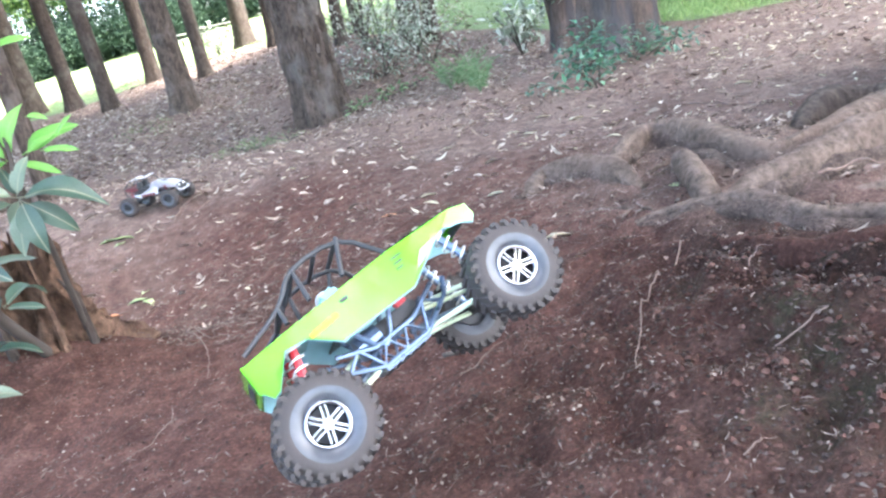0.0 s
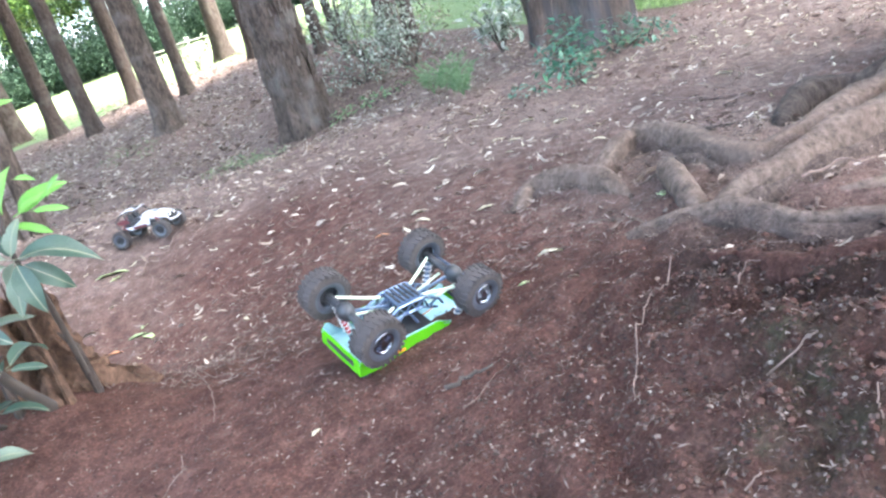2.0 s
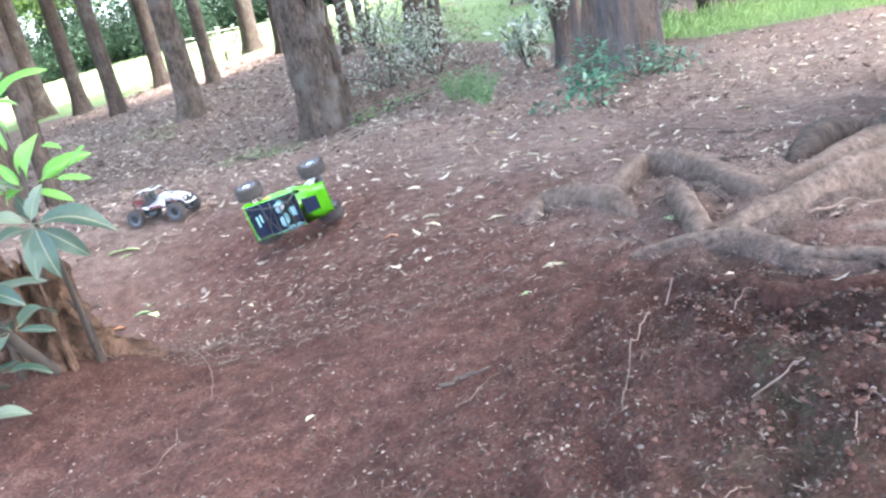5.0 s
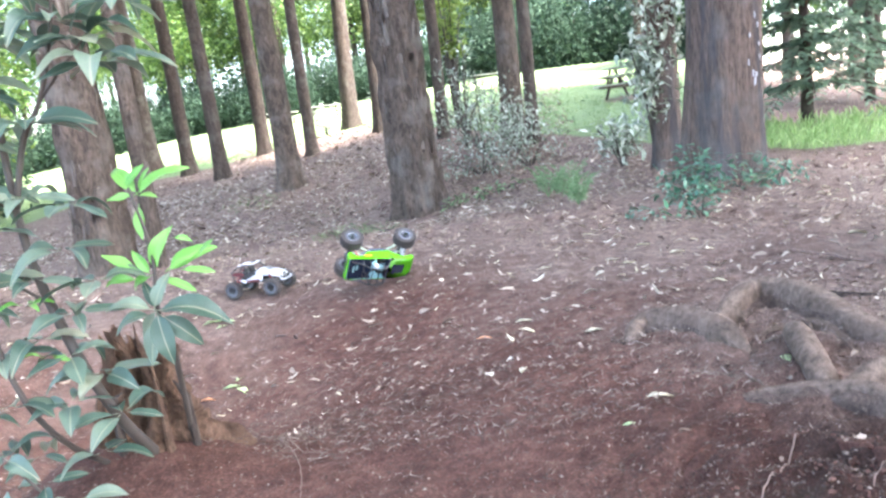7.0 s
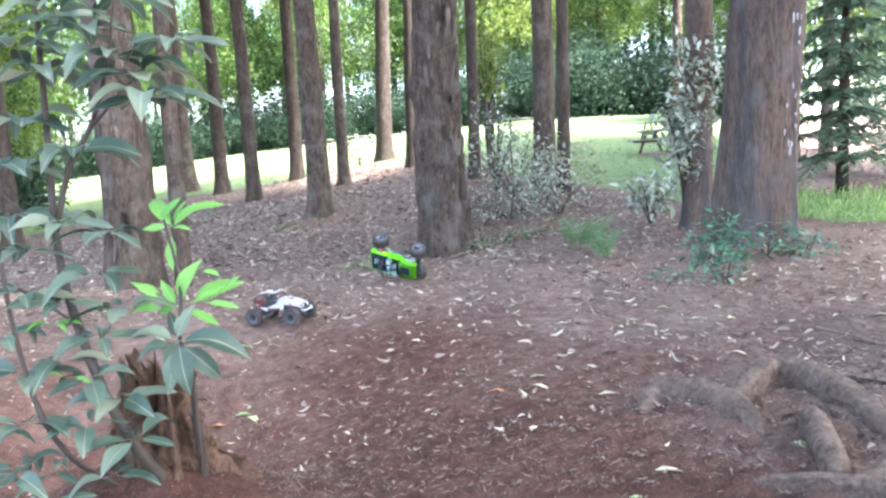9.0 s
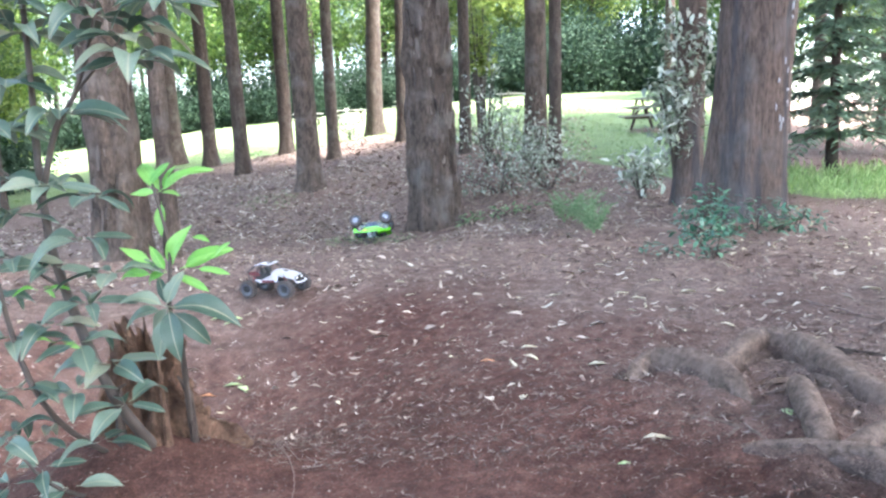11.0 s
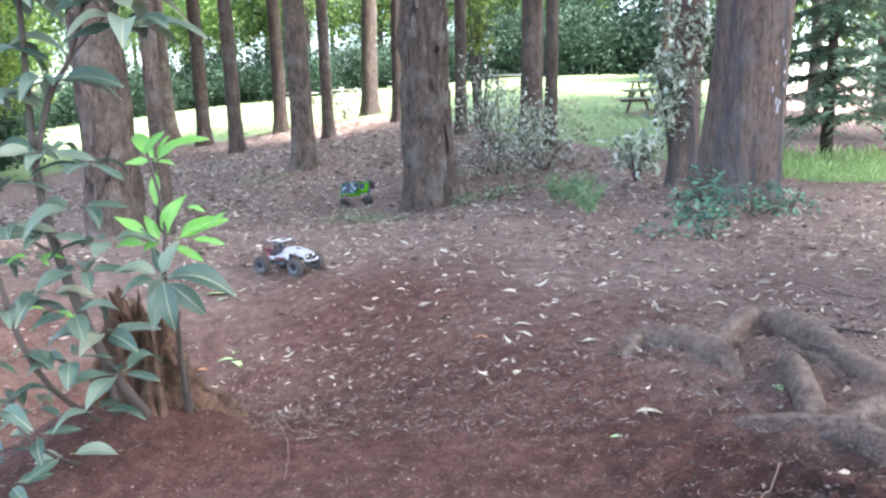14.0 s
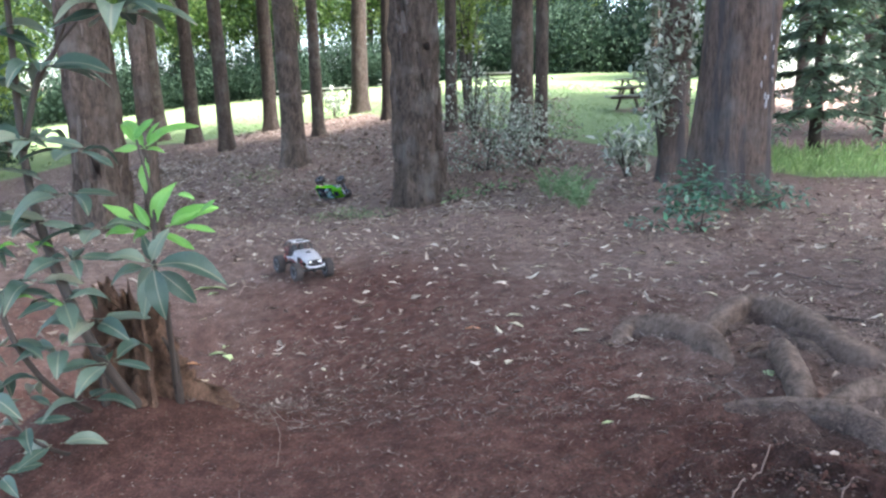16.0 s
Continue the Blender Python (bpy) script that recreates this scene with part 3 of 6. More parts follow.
for i, (x, y) in enumerate([(8, 32), (-19, 20), (-22, 24), (-17, 16), (-24, 17), (-20, 13), (-15.5, 12)]):
    far_tree(x, y, 9, 150 + i)
    hedge(x - 1, y + 1, 0.8, 260 + i)


for i, (x, y) in enumerate([(13, 38), (18, 42), (21, 37)]):
    far_tree(x, y, 10 + i % 3, 300 + i)


# ---- roots, twigs and the near ground's clutter ----
def grounded(pts, lift):
    return [(x, y, gz(x, y) - 0.4 * float(root_mound(x, y)) + l * 0.75 - 0.008) for (x, y), l in zip(pts, lift)]


def greyed(ob, litter, darkened):
    """Greyer, darker soil for heaps on the bank."""
    n = len(ob.data.vertices)
    ob.data.attributes.new("litter", "FLOAT", "POINT").data.foreach_set("value", [litter] * n)
    ob.data.attributes.new("darkened", "FLOAT", "POINT").data.foreach_set("value", [darkened] * n)
    return ob


def root_thing(pts, lift, radii, label, seed, mat=None, segs=14, wob=0.10):
    line = smooth_line(grounded(pts, lift), 7)
    r = np.interp(np.linspace(0, 1, len(line)), np.linspace(0, 1, len(radii)), radii)
    bm = bmesh.new()
    tube(bm, line, [float(v) * 0.86 for v in r], segs)
    for v in bm.verts:
        n = noise.noise(v.co * 9 + Vector((seed, 0, 0))) * 0.5 + noise.noise(v.co * 26 + Vector((0, seed, 0))) * 0.3 + noise.noise(v.co * 60 + Vector((0, seed, 0))) * 0.2
        near = min(line, key=lambda p: (p - v.co).length_squared)
        off = v.co - near
        turn = math.atan2(off.z, math.hypot(off.x, off.y) * (1 if off.x > 0 else -1))
        ridge = 0.22 * noise.noise((math.cos(turn) * 1.8, math.sin(turn) * 1.8, (near.x + near.y) * 3.0 + seed * 3.7))
        swell = 0.30 * noise.noise((near.x * 6.0 + seed, near.y * 6.0, 1.3))
        v.co = near + off * (1 + ridge + swell + n * wob * 4.2)
        if off.z < 0:
            v.co += Vector((off.x * 0.2, off.y * 0.2, off.z * 0.9))
    ob = link("tree_root", bm, mat or BARK_ROOT)
    rnd = random.Random(seed)
    for k in range(5):
        p = line[rnd.randrange(2, len(line) - 2)]
        d = Vector((rnd.uniform(-1, 1), rnd.uniform(-1, 0.3), 0)).normalized() * rnd.uniform(0.06, 0.16)
        q = p + d
        q.z = gz(q.x, q.y) - 0.004
        h = p + d * 0.5
        h.z = max(gz(h.x, h.y) + 0.004, p.z * 0.5 + q.z * 0.5)
        part("rootlet", tube(bmesh.new(), smooth_line([p, h, q], 4), [0.007, 0.0065, 0.006, 0.0055, 0.005, 0.004, 0.004, 0.003, 0.002], 6, 0.2, k), mat or BARK_ROOT, ob)
    if mat is SOIL:
        greyed(ob, -0.1, 0.3)
    return tagged(ob, label, "root", "roots on the bank")


def soil_skirt(pts, radii, seed):
    """Soil heaped against a root."""
    line = smooth_line([(x, y, gz(x, y) - 0.012) for x, y in pts], 6)
    r = np.interp(np.linspace(0, 1, len(line)), np.linspace(0, 1, len(radii)), radii)
    bm = tube(bmesh.new(), line, [float(v) for v in r], 20)
    for v in bm.verts:
        v.co += Vector((noise.noise(v.co * 14), noise.noise(v.co * 14 + Vector((7, 0, 0))), noise.noise(v.co * 18 + Vector((0, seed, 0))))) * 0.022
    return tagged(greyed(link("soil_heap", bm, SOIL), 0.6, 0.7), "dusty soil heaped against bare roots", "soil", "soil on the bank", "stuff")


soil_skirt([(0.42, 2.30), (0.55, 2.45), (0.66, 2.56), (0.74, 2.46), (0.78, 2.22), (0.84, 2.02), (0.98, 2.04), (1.25, 2.22)], [0.02, 0.045, 0.06, 0.06, 0.055, 0.05, 0.05, 0.05], 1)
soil_skirt([(0.40, 1.80), (0.50, 1.76), (0.60, 1.68), (0.68, 1.58), (0.76, 1.48), (0.90, 1.40)], [0.02, 0.03, 0.035, 0.035, 0.035, 0.03], 2)
soil_skirt([(0.20, 2.44), (0.28, 2.50), (0.38, 2.38), (0.47, 2.18)], [0.02, 0.045, 0.045, 0.02], 3)
soil_skirt([(0.62, 1.70), (0.80, 1.77), (0.98, 1.87), (1.20, 1.99)], [0.02, 0.04, 0.045, 0.045], 4)


root_thing([(0.40, 2.27), (0.46, 2.34), (0.513, 2.403), (0.60, 2.54), (0.66, 2.60), (0.735, 2.52), (0.772, 2.29), (0.803, 2.08), (0.86, 2.00), (0.995, 2.08), (1.17, 2.19), (1.476, 2.447), (1.8, 2.7)], [0.0, 0.045, 0.075, 0.10, 0.10, 0.09, 0.075, 0.06, 0.05, 0.06, 0.08, 0.10, 0.14], [0.020, 0.030, 0.038, 0.044, 0.046, 0.046, 0.046, 0.044, 0.042, 0.044, 0.052, 0.065, 0.09], "long winding root arching over the soil", 1)
root_thing([(0.56, 1.70), (0.625, 1.735), (0.718, 1.771), (0.824, 1.811), (0.972, 1.90), (1.126, 1.984), (1.40, 2.15), (1.85, 2.5)], [-0.02, 0.035, 0.055, 0.07, 0.085, 0.10, 0.13, 0.2], [0.016, 0.024, 0.034, 0.042, 0.050, 0.057, 0.068, 0.11], "thick straight root rising from the bank", 2)
root_thing([(0.30, 1.84), (0.393, 1.832), (0.471, 1.802), (0.558, 1.74), (0.64, 1.687), (0.687, 1.60), (0.738, 1.515), (0.82, 1.478), (0.90, 1.43), (1.10, 1.50)], [-0.04, 0.0, 0.025, 0.04, 0.045, 0.04, 0.035, 0.04, 0.04, 0.05], [0.011, 0.016, 0.018, 0.021, 0.025, 0.025, 0.021, 0.020, 0.021, 0.028], "gnarled root lying along the top of the bank", 3)
root_thing([(0.19, 2.42), (0.215, 2.50), (0.272, 2.54), (0.378, 2.42), (0.46, 2.24), (0.50, 2.10)], [-0.02, 0.045, 0.065, 0.065, 0.055, -0.01], [0.03, 0.044, 0.048, 0.046, 0.040, 0.02], "broad low root half sunk in dusty soil", 4)
root_thing([(0.625, 2.16), (0.618, 2.09), (0.604, 1.975), (0.597, 1.83), (0.585, 1.72)], [-0.02, 0.085, 0.090, 0.05, -0.01], [0.022, 0.034, 0.042, 0.038, 0.02], "stubby knotted root knob", 5)
root_thing([(1.06, 2.30), (1.10, 2.36), (1.24, 2.55), (1.38, 2.68), (1.50, 2.70), (1.60, 2.66), (1.9, 2.8)], [-0.03, 0.04, 0.08, 0.09, 0.09, 0.10, 0.2], [0.03, 0.045, 0.06, 0.062, 0.06, 0.065, 0.1], "dark thick root at the back of the bank", 6, BARK_DARK)
root_thing([(0.19, 1.50), (0.237, 1.555), (0.297, 1.63), (0.373, 1.60), (0.451, 1.494), (0.53, 1.398), (0.55, 1.29), (0.60, 1.21), (0.68, 1.13), (0.95, 1.12)], [-0.05, -0.03, -0.015, -0.005, -0.005, -0.005, -0.005, -0.005, 0.0, 0.0], [0.02, 0.030, 0.034, 0.036, 0.036, 0.034, 0.030, 0.032, 0.034, 0.034], "soft ridge of soil held by roots along the bank's lip", 7, SOIL, 24, 0.14)
root_thing([(0.62, 2.28), (0.70, 2.26), (0.74, 2.14), (0.76, 1.98)], [-0.02, 0.02, 0.03, -0.01], [0.012, 0.018, 0.02, 0.014], "thin crossing root between thicker ones", 8)
root_thing([(0.26, 2.10), (0.34, 2.06), (0.42, 1.96), (0.50, 1.88)], [-0.01, 0.010, 0.012, -0.01], [0.008, 0.012, 0.012, 0.008], "thin root creeping over dusty soil", 9)
root_thing([(0.80, 1.66), (0.90, 1.66), (1.02, 1.66), (1.3, 1.72)], [-0.01, 0.02, 0.03, 0.04], [0.010, 0.014, 0.016, 0.03], "short root at the end of the bank", 10)
root_thing([(0.74, 2.74), (0.86, 2.70), (0.98, 2.58), (1.10, 2.46)], [-0.02, 0.015, 0.02, 0.0], [0.012, 0.018, 0.02, 0.02], "thin dark root behind the winding one", 11, BARK_DARK)


def twig_thing(pts, r, label, mat=None, lift=0.012, seed=0):
    line = smooth_line([(x, y, 0.0) for x, y in pts], 4)
    for p in line:
        p.z = float(top_z([p.x], [p.y])[0]) + lift * 0.6
    for k, p in enumerate(line):
        p += Vector((noise.noise((k * 0.9, seed, 0)), noise.noise((k * 0.9, seed, 5)), 0)) * r * 2.2
    bm = tube(bmesh.new(), line, [r * (1 - 0.5 * i / len(line)) for i in range(len(line))], 6, 0.2, seed)
    return tagged(link("twig", bm, mat or TWIG), label, "twig", "twigs on the ground")


twig_thing([(0.425, 1.50), (0.375, 1.41), (0.332, 1.342), (0.29, 1.27), (0.268, 1.24), (0.241, 1.146), (0.228, 1.10), (0.205, 1.045), (0.197, 1.008)], 0.0020, "thin reddish root hanging down the bank", TWIG, 0.014, 1)
twig_thing([(-0.136, 1.389), (-0.08, 1.41), (-0.024, 1.431)], 0.0058, "short dark stick lying on bare soil", STEM, 0.006, 2)
twig_thing([(0.379, 0.931), (0.42, 0.926), (0.457, 0.924)], 0.0018, "pale straight twig stuck in the bank", TWIG, 0.02, 3)
twig_thing([(0.464, 1.223), (0.49, 1.27), (0.514, 1.292), (0.538, 1.272)], 0.0014, "bent fine rootlet on the bank", TWIG, 0.014, 4)
twig_thing([(0.262, 0.748), (0.285, 0.757), (0.292, 0.765), (0.314, 0.775)], 0.0014, "forked rootlet in loose soil", TWIG, 0.010, 5)
twig_thing([(0.454, 0.779), (0.445, 0.765), (0.44, 0.754), (0.426, 0.723)], 0.0013, "fine rootlet among pebbles", TWIG, 0.006, 6)
twig_thing([(-1.84, 3.74), (-1.855, 3.93), (-1.78, 3.92), (-1.735, 3.93), (-1.755, 4.10), (-1.74, 4.18), (-1.67, 4.34), (-1.60, 4.46)], 0.0055, "bent pale stick beside a toy car", TWIG, 0.01, 7)
twig_thing([(-1.60, 3.98), (-1.60, 4.10), (-1.54, 4.20), (-1.50, 4.24)], 0.004, "thin pale stick beside a toy car", TWIG, 0.008, 8)
twig_thing([(-1.035, 2.166), (-0.97, 2.04), (-0.902, 1.959), (-0.83, 1.82), (-0.80, 1.74), (-0.763, 1.623)], 0.0022, "crooked rootlet on red soil", TWIG, 0.006, 9)
twig_thing([(-0.785, 1.936), (-0.876, 1.968), (-1.035, 2.166), (-1.143, 2.216)], 0.0016, "fine branching rootlet on red soil", TWIG, 0.005, 10)
twig_thing([(-0.815, 1.508), (-0.775, 1.41), (-0.785, 1.34), (-0.79, 1.304), (-0.813, 1.279)], 0.0014, "thin rootlet in trodden soil", TWIG, 0.004, 11)
twig_thing([(0.83, 1.70), (0.93, 1.76), (0.98, 1.75), (1.05, 1.77)], 0.0045, "pale dead twig across the roots", TWIG, 0.05, 12)
twig_thing([(-0.10, 1.28), (-0.05, 1.34), (-0.02, 1.40), (0.01, 1.42)], 0.0014, "forked rootlet below the bank", TWIG, 0.005, 13)
twig_thing([(1.1, 3.6), (1.22, 3.42), (1.3, 3.3), (1.7, 3.2)], 0.006, "dry grey twig behind the roots", TWIG, 0.02, 14)
twig_thing([(1.2, 3.1), (1.35, 3.22), (1.5, 3.2), (1.8, 3.15)], 0.005, "tangled pale twig behind the roots", TWIG, 0.03, 15)


STONE = leafy("mixed_crumbs", [(0.0, (0.035, 0.024, 0.020)), (0.75, (0.075, 0.052, 0.044)), (0.95, (0.11, 0.080, 0.068)), (1.0, (0.17, 0.135, 0.115))], 0.95, 0.0, 0.1)
STRAW = leafy("grey_brown_straw", [(0.0, (0.075, 0.052, 0.044)), (0.6, (0.13, 0.098, 0.085)), (1.0, (0.25, 0.20, 0.175))], 0.9, 0.0, 0.1)


def scatter(name, n, seed, where, size, mat, label, category, width=0.42, lift=0.006, tilt=0.35, bend=0.25):
    rng = np.random.default_rng(seed)
    xy = where(rng, n)
    z = top_z(xy[:, 0], xy[:, 1]) + lift * rng.uniform(0.4, 1.6, len(xy))
    a = rng.uniform(0, 2 * np.pi, len(xy))
    d = np.stack([np.cos(a), np.sin(a), rng.normal(0, tilt * 0.5, len(xy))], 1)
    nn = np.stack([rng.normal(0, tilt, len(xy)), rng.normal(0, tilt, len(xy)), np.where(rng.random(len(xy)) < 0.5, 1.0, -1.0)], 1)
    L = rng.uniform(size[0], size[1], len(xy))
    me = leaf_mesh(name, np.column_stack([xy, z]), L, d, nn, width, bend)
    return tagged(link(name, me, mat, smooth=False), label, category, kind="stuff")


def in_wood(y0, y1, spread):
    def where(rng, n):
        y = y0 + (y1 - y0) * rng.random(n) ** 1.2
        x = rng.uniform(-1, 1, n) * (0.8 + spread * y) - 0.16 * y
        keep = (meadow_amount(x, y) < 0.4)
        return np.column_stack([x, y])[keep]
    return where


scatter("leaf_litter", 11000, 1, in_wood(4.2, 24.0, 0.75), (0.03, 0.08), LITTER, "dry brown and pale fallen leaves strewn under the trees", "leaf litter", 0.36, 0.012, 0.5)
scatter("leaf_litter", 2000, 23, in_wood(3.0, 14.0, 0.7), (0.035, 0.085), PALE_DRY, "pale dry leaves under the trees", "leaf litter", 0.34, 0.010, 0.5)
scatter("leaf_litter", 4200, 2, in_wood(2.3, 8.0, 0.7), (0.014, 0.042), LITTER, "dry curled leaves and bark flakes on red soil", "leaf litter")
scatter("leaf_litter", 5500, 3, in_wood(0.6, 3.6, 0.75), (0.004, 0.014), STRAW, "fine crumbs of bark and leaf on bare soil", "leaf litter", 0.4, 0.004)
scatter("leaf_litter", 110, 4, in_wood(2.6, 5.5, 0.65), (0.03, 0.062), PALE_LEAF, "scattered pale yellow fallen leaves", "leaf litter", 0.3)
scatter("leaf_litter", 700, 5, lambda rng, n: np.column_stack([rng.normal(1.1, 0.45, n), rng.normal(2.3, 0.6, n)]), (0.012, 0.04), LITTER, "dry leaves caught between roots", "leaf litter", 0.4, 0.015)
scatter("leaf_litter", 7000, 24, lambda rng, n: np.column_stack([rng.uniform(-9.5, 0.5, n), rng.uniform(8.0, 21.0, n)]), (0.06, 0.13), LITTER, "deep dry leaf litter between the trunks", "leaf litter")
scatter("leaf_litter", 3000, 26, lambda rng, n: np.column_stack([rng.uniform(-8.0, -2.4, n), rng.uniform(8.0, 14.0, n)]), (0.06, 0.12), PALE_DRY, "dry leaf litter on the slope between the trunks", "leaf litter")
scatter("leaf_litter", 1000, 27, lambda rng, n: np.column_stack([rng.uniform(-1.4, 1.3, n), rng.uniform(6.5, 11.0, n)]), (0.05, 0.10), PALE_DRY, "pale dry leaves round the low scrub", "leaf litter", 0.36, 0.010, 0.5)
scatter("leaf_litter", 160, 6, lambda rng, n: np.column_stack([rng.uniform(1.0, 5.5, n), rng.uniform(4.8, 7.5, n)]), (0.04, 0.08), PALE_LEAF, "pale fallen leaves below the grass verge", "leaf litter", 0.4)


def clods(name, n, seed, where, size, mat, label):
    rng = np.random.default_rng(seed)
    xy = where(rng, n)
    z = top_z(xy[:, 0], xy[:, 1])
    r = size[0] + (size[1] - size[0]) * rng.random(n) ** 3
    corner = np.array([(1, 0, 0), (-1, 0, 0), (0, 1, 0), (0, -1, 0), (0, 0, 0.8), (0, 0, -0.8), (0.6, 0.6, 0.4), (-0.6, 0.5, 0.4), (0.5, -0.6, 0.4), (-0.6, -0.6, 0.4)])
    tri = np.array([(0, 6, 8), (6, 4, 8), (0, 2, 6), (2, 7, 6), (7, 4, 6), (2, 1, 7), (1, 9, 7), (9, 4, 7), (1, 3, 9), (3, 8, 9), (8, 4, 9), (3, 0, 8), (0, 5, 2), (2, 5, 1), (1, 5, 3), (3, 5, 0)])
    a = rng.uniform(0, 6.28, n)
    v = corner[None] * r[:, None, None] * rng.uniform(0.6, 1.25, (n, 10, 3))
    ca, sa = np.cos(a)[:, None], np.sin(a)[:, None]
    v = np.stack([v[..., 0] * ca - v[..., 1] * sa, v[..., 0] * sa + v[..., 1] * ca, v[..., 2]], -1)
    v += np.column_stack([xy, z + r * 0.3])[:, None]
    me = bpy.data.meshes.new(name)
    me.from_pydata(v.reshape(-1, 3), [], (tri[None] + 10 * np.arange(n)[:, None, None]).reshape(-1, 3))
    return tagged(link(name, me, mat, smooth=False), label, "soil", kind="stuff")


scatter("leaf_litter", 23000, 21, in_wood(1.9, 5.5, 0.62), (0.012, 0.040), STRAW, "fine grey-brown straw and bark shreds over the soil", "leaf litter", 0.16, 0.004, 0.2)
scatter("leaf_litter", 4500, 25, in_wood(0.7, 2.3, 0.8), (0.006, 0.022), STRAW, "shreds of dry bark on trodden soil", "leaf litter", 0.16, 0.003, 0.3)
scatter("leaf_litter", 2000, 22, lambda r, n: np.column_stack([r.normal(0.35, 0.6, n), r.normal(1.2, 0.55, n)]), (0.008, 0.026), STRAW, "shreds of bark and rootlet on the bank", "leaf litter", 0.11, 0.003, 0.4)
clods("soil_crumbs", 11000, 11, lambda r, n: np.column_stack([r.normal(0.45, 0.34, n), r.normal(0.98, 0.35, n)]), (0.0012, 0.0055), STONE, "loose crumbs and small stones on the dug bank")
clods("soil_crumbs", 11000, 12, lambda r, n: np.column_stack([r.uniform(-2.2, 1.2, n), r.uniform(0.6, 3.2, n)]), (0.001, 0.0045), STONE, "small crumbs scattered on red soil")
CLODS = leafy("broken_red_clods", [(0.0, (0.050, 0.024, 0.019)), (0.6, (0.080, 0.042, 0.034)), (1.0, (0.125, 0.072, 0.058))], 0.95, 0.0, 0.1)
clods("soil_clods", 2600, 17, lambda r, n: np.column_stack([r.normal(0.48, 0.24, n), r.normal(0.95, 0.28, n)]), (0.0015, 0.0085), CLODS, "broken red clods tumbled down the dug bank")
clods("soil_clods", 1300, 18, lambda r, n: np.column_stack([r.uniform(-0.9, 0.5, n), r.uniform(0.65, 1.6, n)]), (0.0012, 0.006), CLODS, "small red clods on churned soil")
clods("soil_crumbs", 260, 13, lambda r, n: np.column_stack([r.normal(0.75, 0.25, n), r.normal(1.2, 0.3, n)]), (0.003, 0.014), STONE, "larger broken clods on the bank")


PEBBLE = leafy("pale_pebbles", [(0.0, (0.13, 0.10, 0.088)), (0.7, (0.18, 0.145, 0.13)), (1.0, (0.30, 0.26, 0.23))], 0.9, 0.0, 0.1)
DUSTY = leafy("dusty_crumbs", [(0.0, (0.07, 0.042, 0.034)), (0.7, (0.15, 0.105, 0.088)), (1.0, (0.30, 0.25, 0.215))], 0.95, 0.0, 0.1)
clods("soil_crumbs", 3200, 16, lambda r, n: np.column_stack([r.uniform(-1.6, 0.5, n), r.uniform(0.8, 2.4, n)]), (0.001, 0.005), DUSTY, "dusty pale crumbs on trodden soil")
clods("pebbles", 90, 14, lambda r, n: np.column_stack([r.normal(0.56, 0.10, n), r.normal(0.97, 0.12, n)]), (0.0015, 0.0075), PEBBLE, "small pale pebbles in the bank")
clods("pebbles", 45, 15, lambda r, n: np.column_stack([r.normal(0.16, 0.12, n), r.normal(1.0, 0.14, n)]), (0.0012, 0.006), PEBBLE, "small pale pebbles below the bank")


def fallen_leaf(x, y, length, turn, mat, label, width=0.45, lift=0.008):
    me = leaf_mesh("fallen_leaf", [(0, 0, 0)], [length], [(1, 0, 0.05)], [(0, 0.2, 1)], width, 0.15)
    bm = bmesh.new()
    bm.from_mesh(me)
    bmesh.ops.solidify(bm, geom=bm.faces, thickness=0.0012)
    ob = link("fallen_leaf", bm, mat)
    ob.matrix_basis = pose(x, y, float(top_z([x], [y])[0]) + lift, 4, 0, turn)
    return tagged(ob, label, "leaf", "large fallen leaves")


PL, GL, OL = "pale yellow-green leaf lying on the soil", "fresh green leaf fallen on the soil", "orange-brown leaf lying on the soil"
NEAR_LEAVES = [(-0.238, 2.951, 0.085, 25, PALE_LEAF, PL), (-0.225, 2.865, 0.085, -30, PALE_LEAF, PL), (-0.200, 2.348, 0.065, 75, PALE_LEAF, PL), (0.04, 2.70, 0.10, 14, PALE_LEAF, PL), (0.09, 1.825, 0.05, 5, GREEN_FALLEN, GL), (0.17, 1.945, 0.08, 10, PALE_LEAF, PL),
               (-1.86, 3.13, 0.11, 10, ORANGE_LEAF, OL), (-1.76, 3.19, 0.12, 30, GREEN_FALLEN, GL), (-1.68, 3.20, 0.11, -40, GREEN_FALLEN, GL), (-1.72, 3.27, 0.09, 70, GREEN_FALLEN, GL), (-2.12, 3.78, 0.13, 40, GREEN_FALLEN, GL), (-2.06, 3.82, 0.12, 10, GREEN_FALLEN, GL), (-2.02, 3.74, 0.10, 60, GREEN_FALLEN, GL),
               (-0.40, 2.82, 0.08, 5, ORANGE_LEAF, OL), (-0.45, 1.38, 0.035, 60, PALE_LEAF, PL), (0.83, 2.30, 0.06, 100, GREEN_FALLEN, GL), (0.84, 2.00, 0.09, 110, ORANGE_LEAF, OL), (0.57, 1.98, 0.06, 100, GREEN_FALLEN, GL), (0.37, 2.64, 0.06, 20, LITTER, OL)]
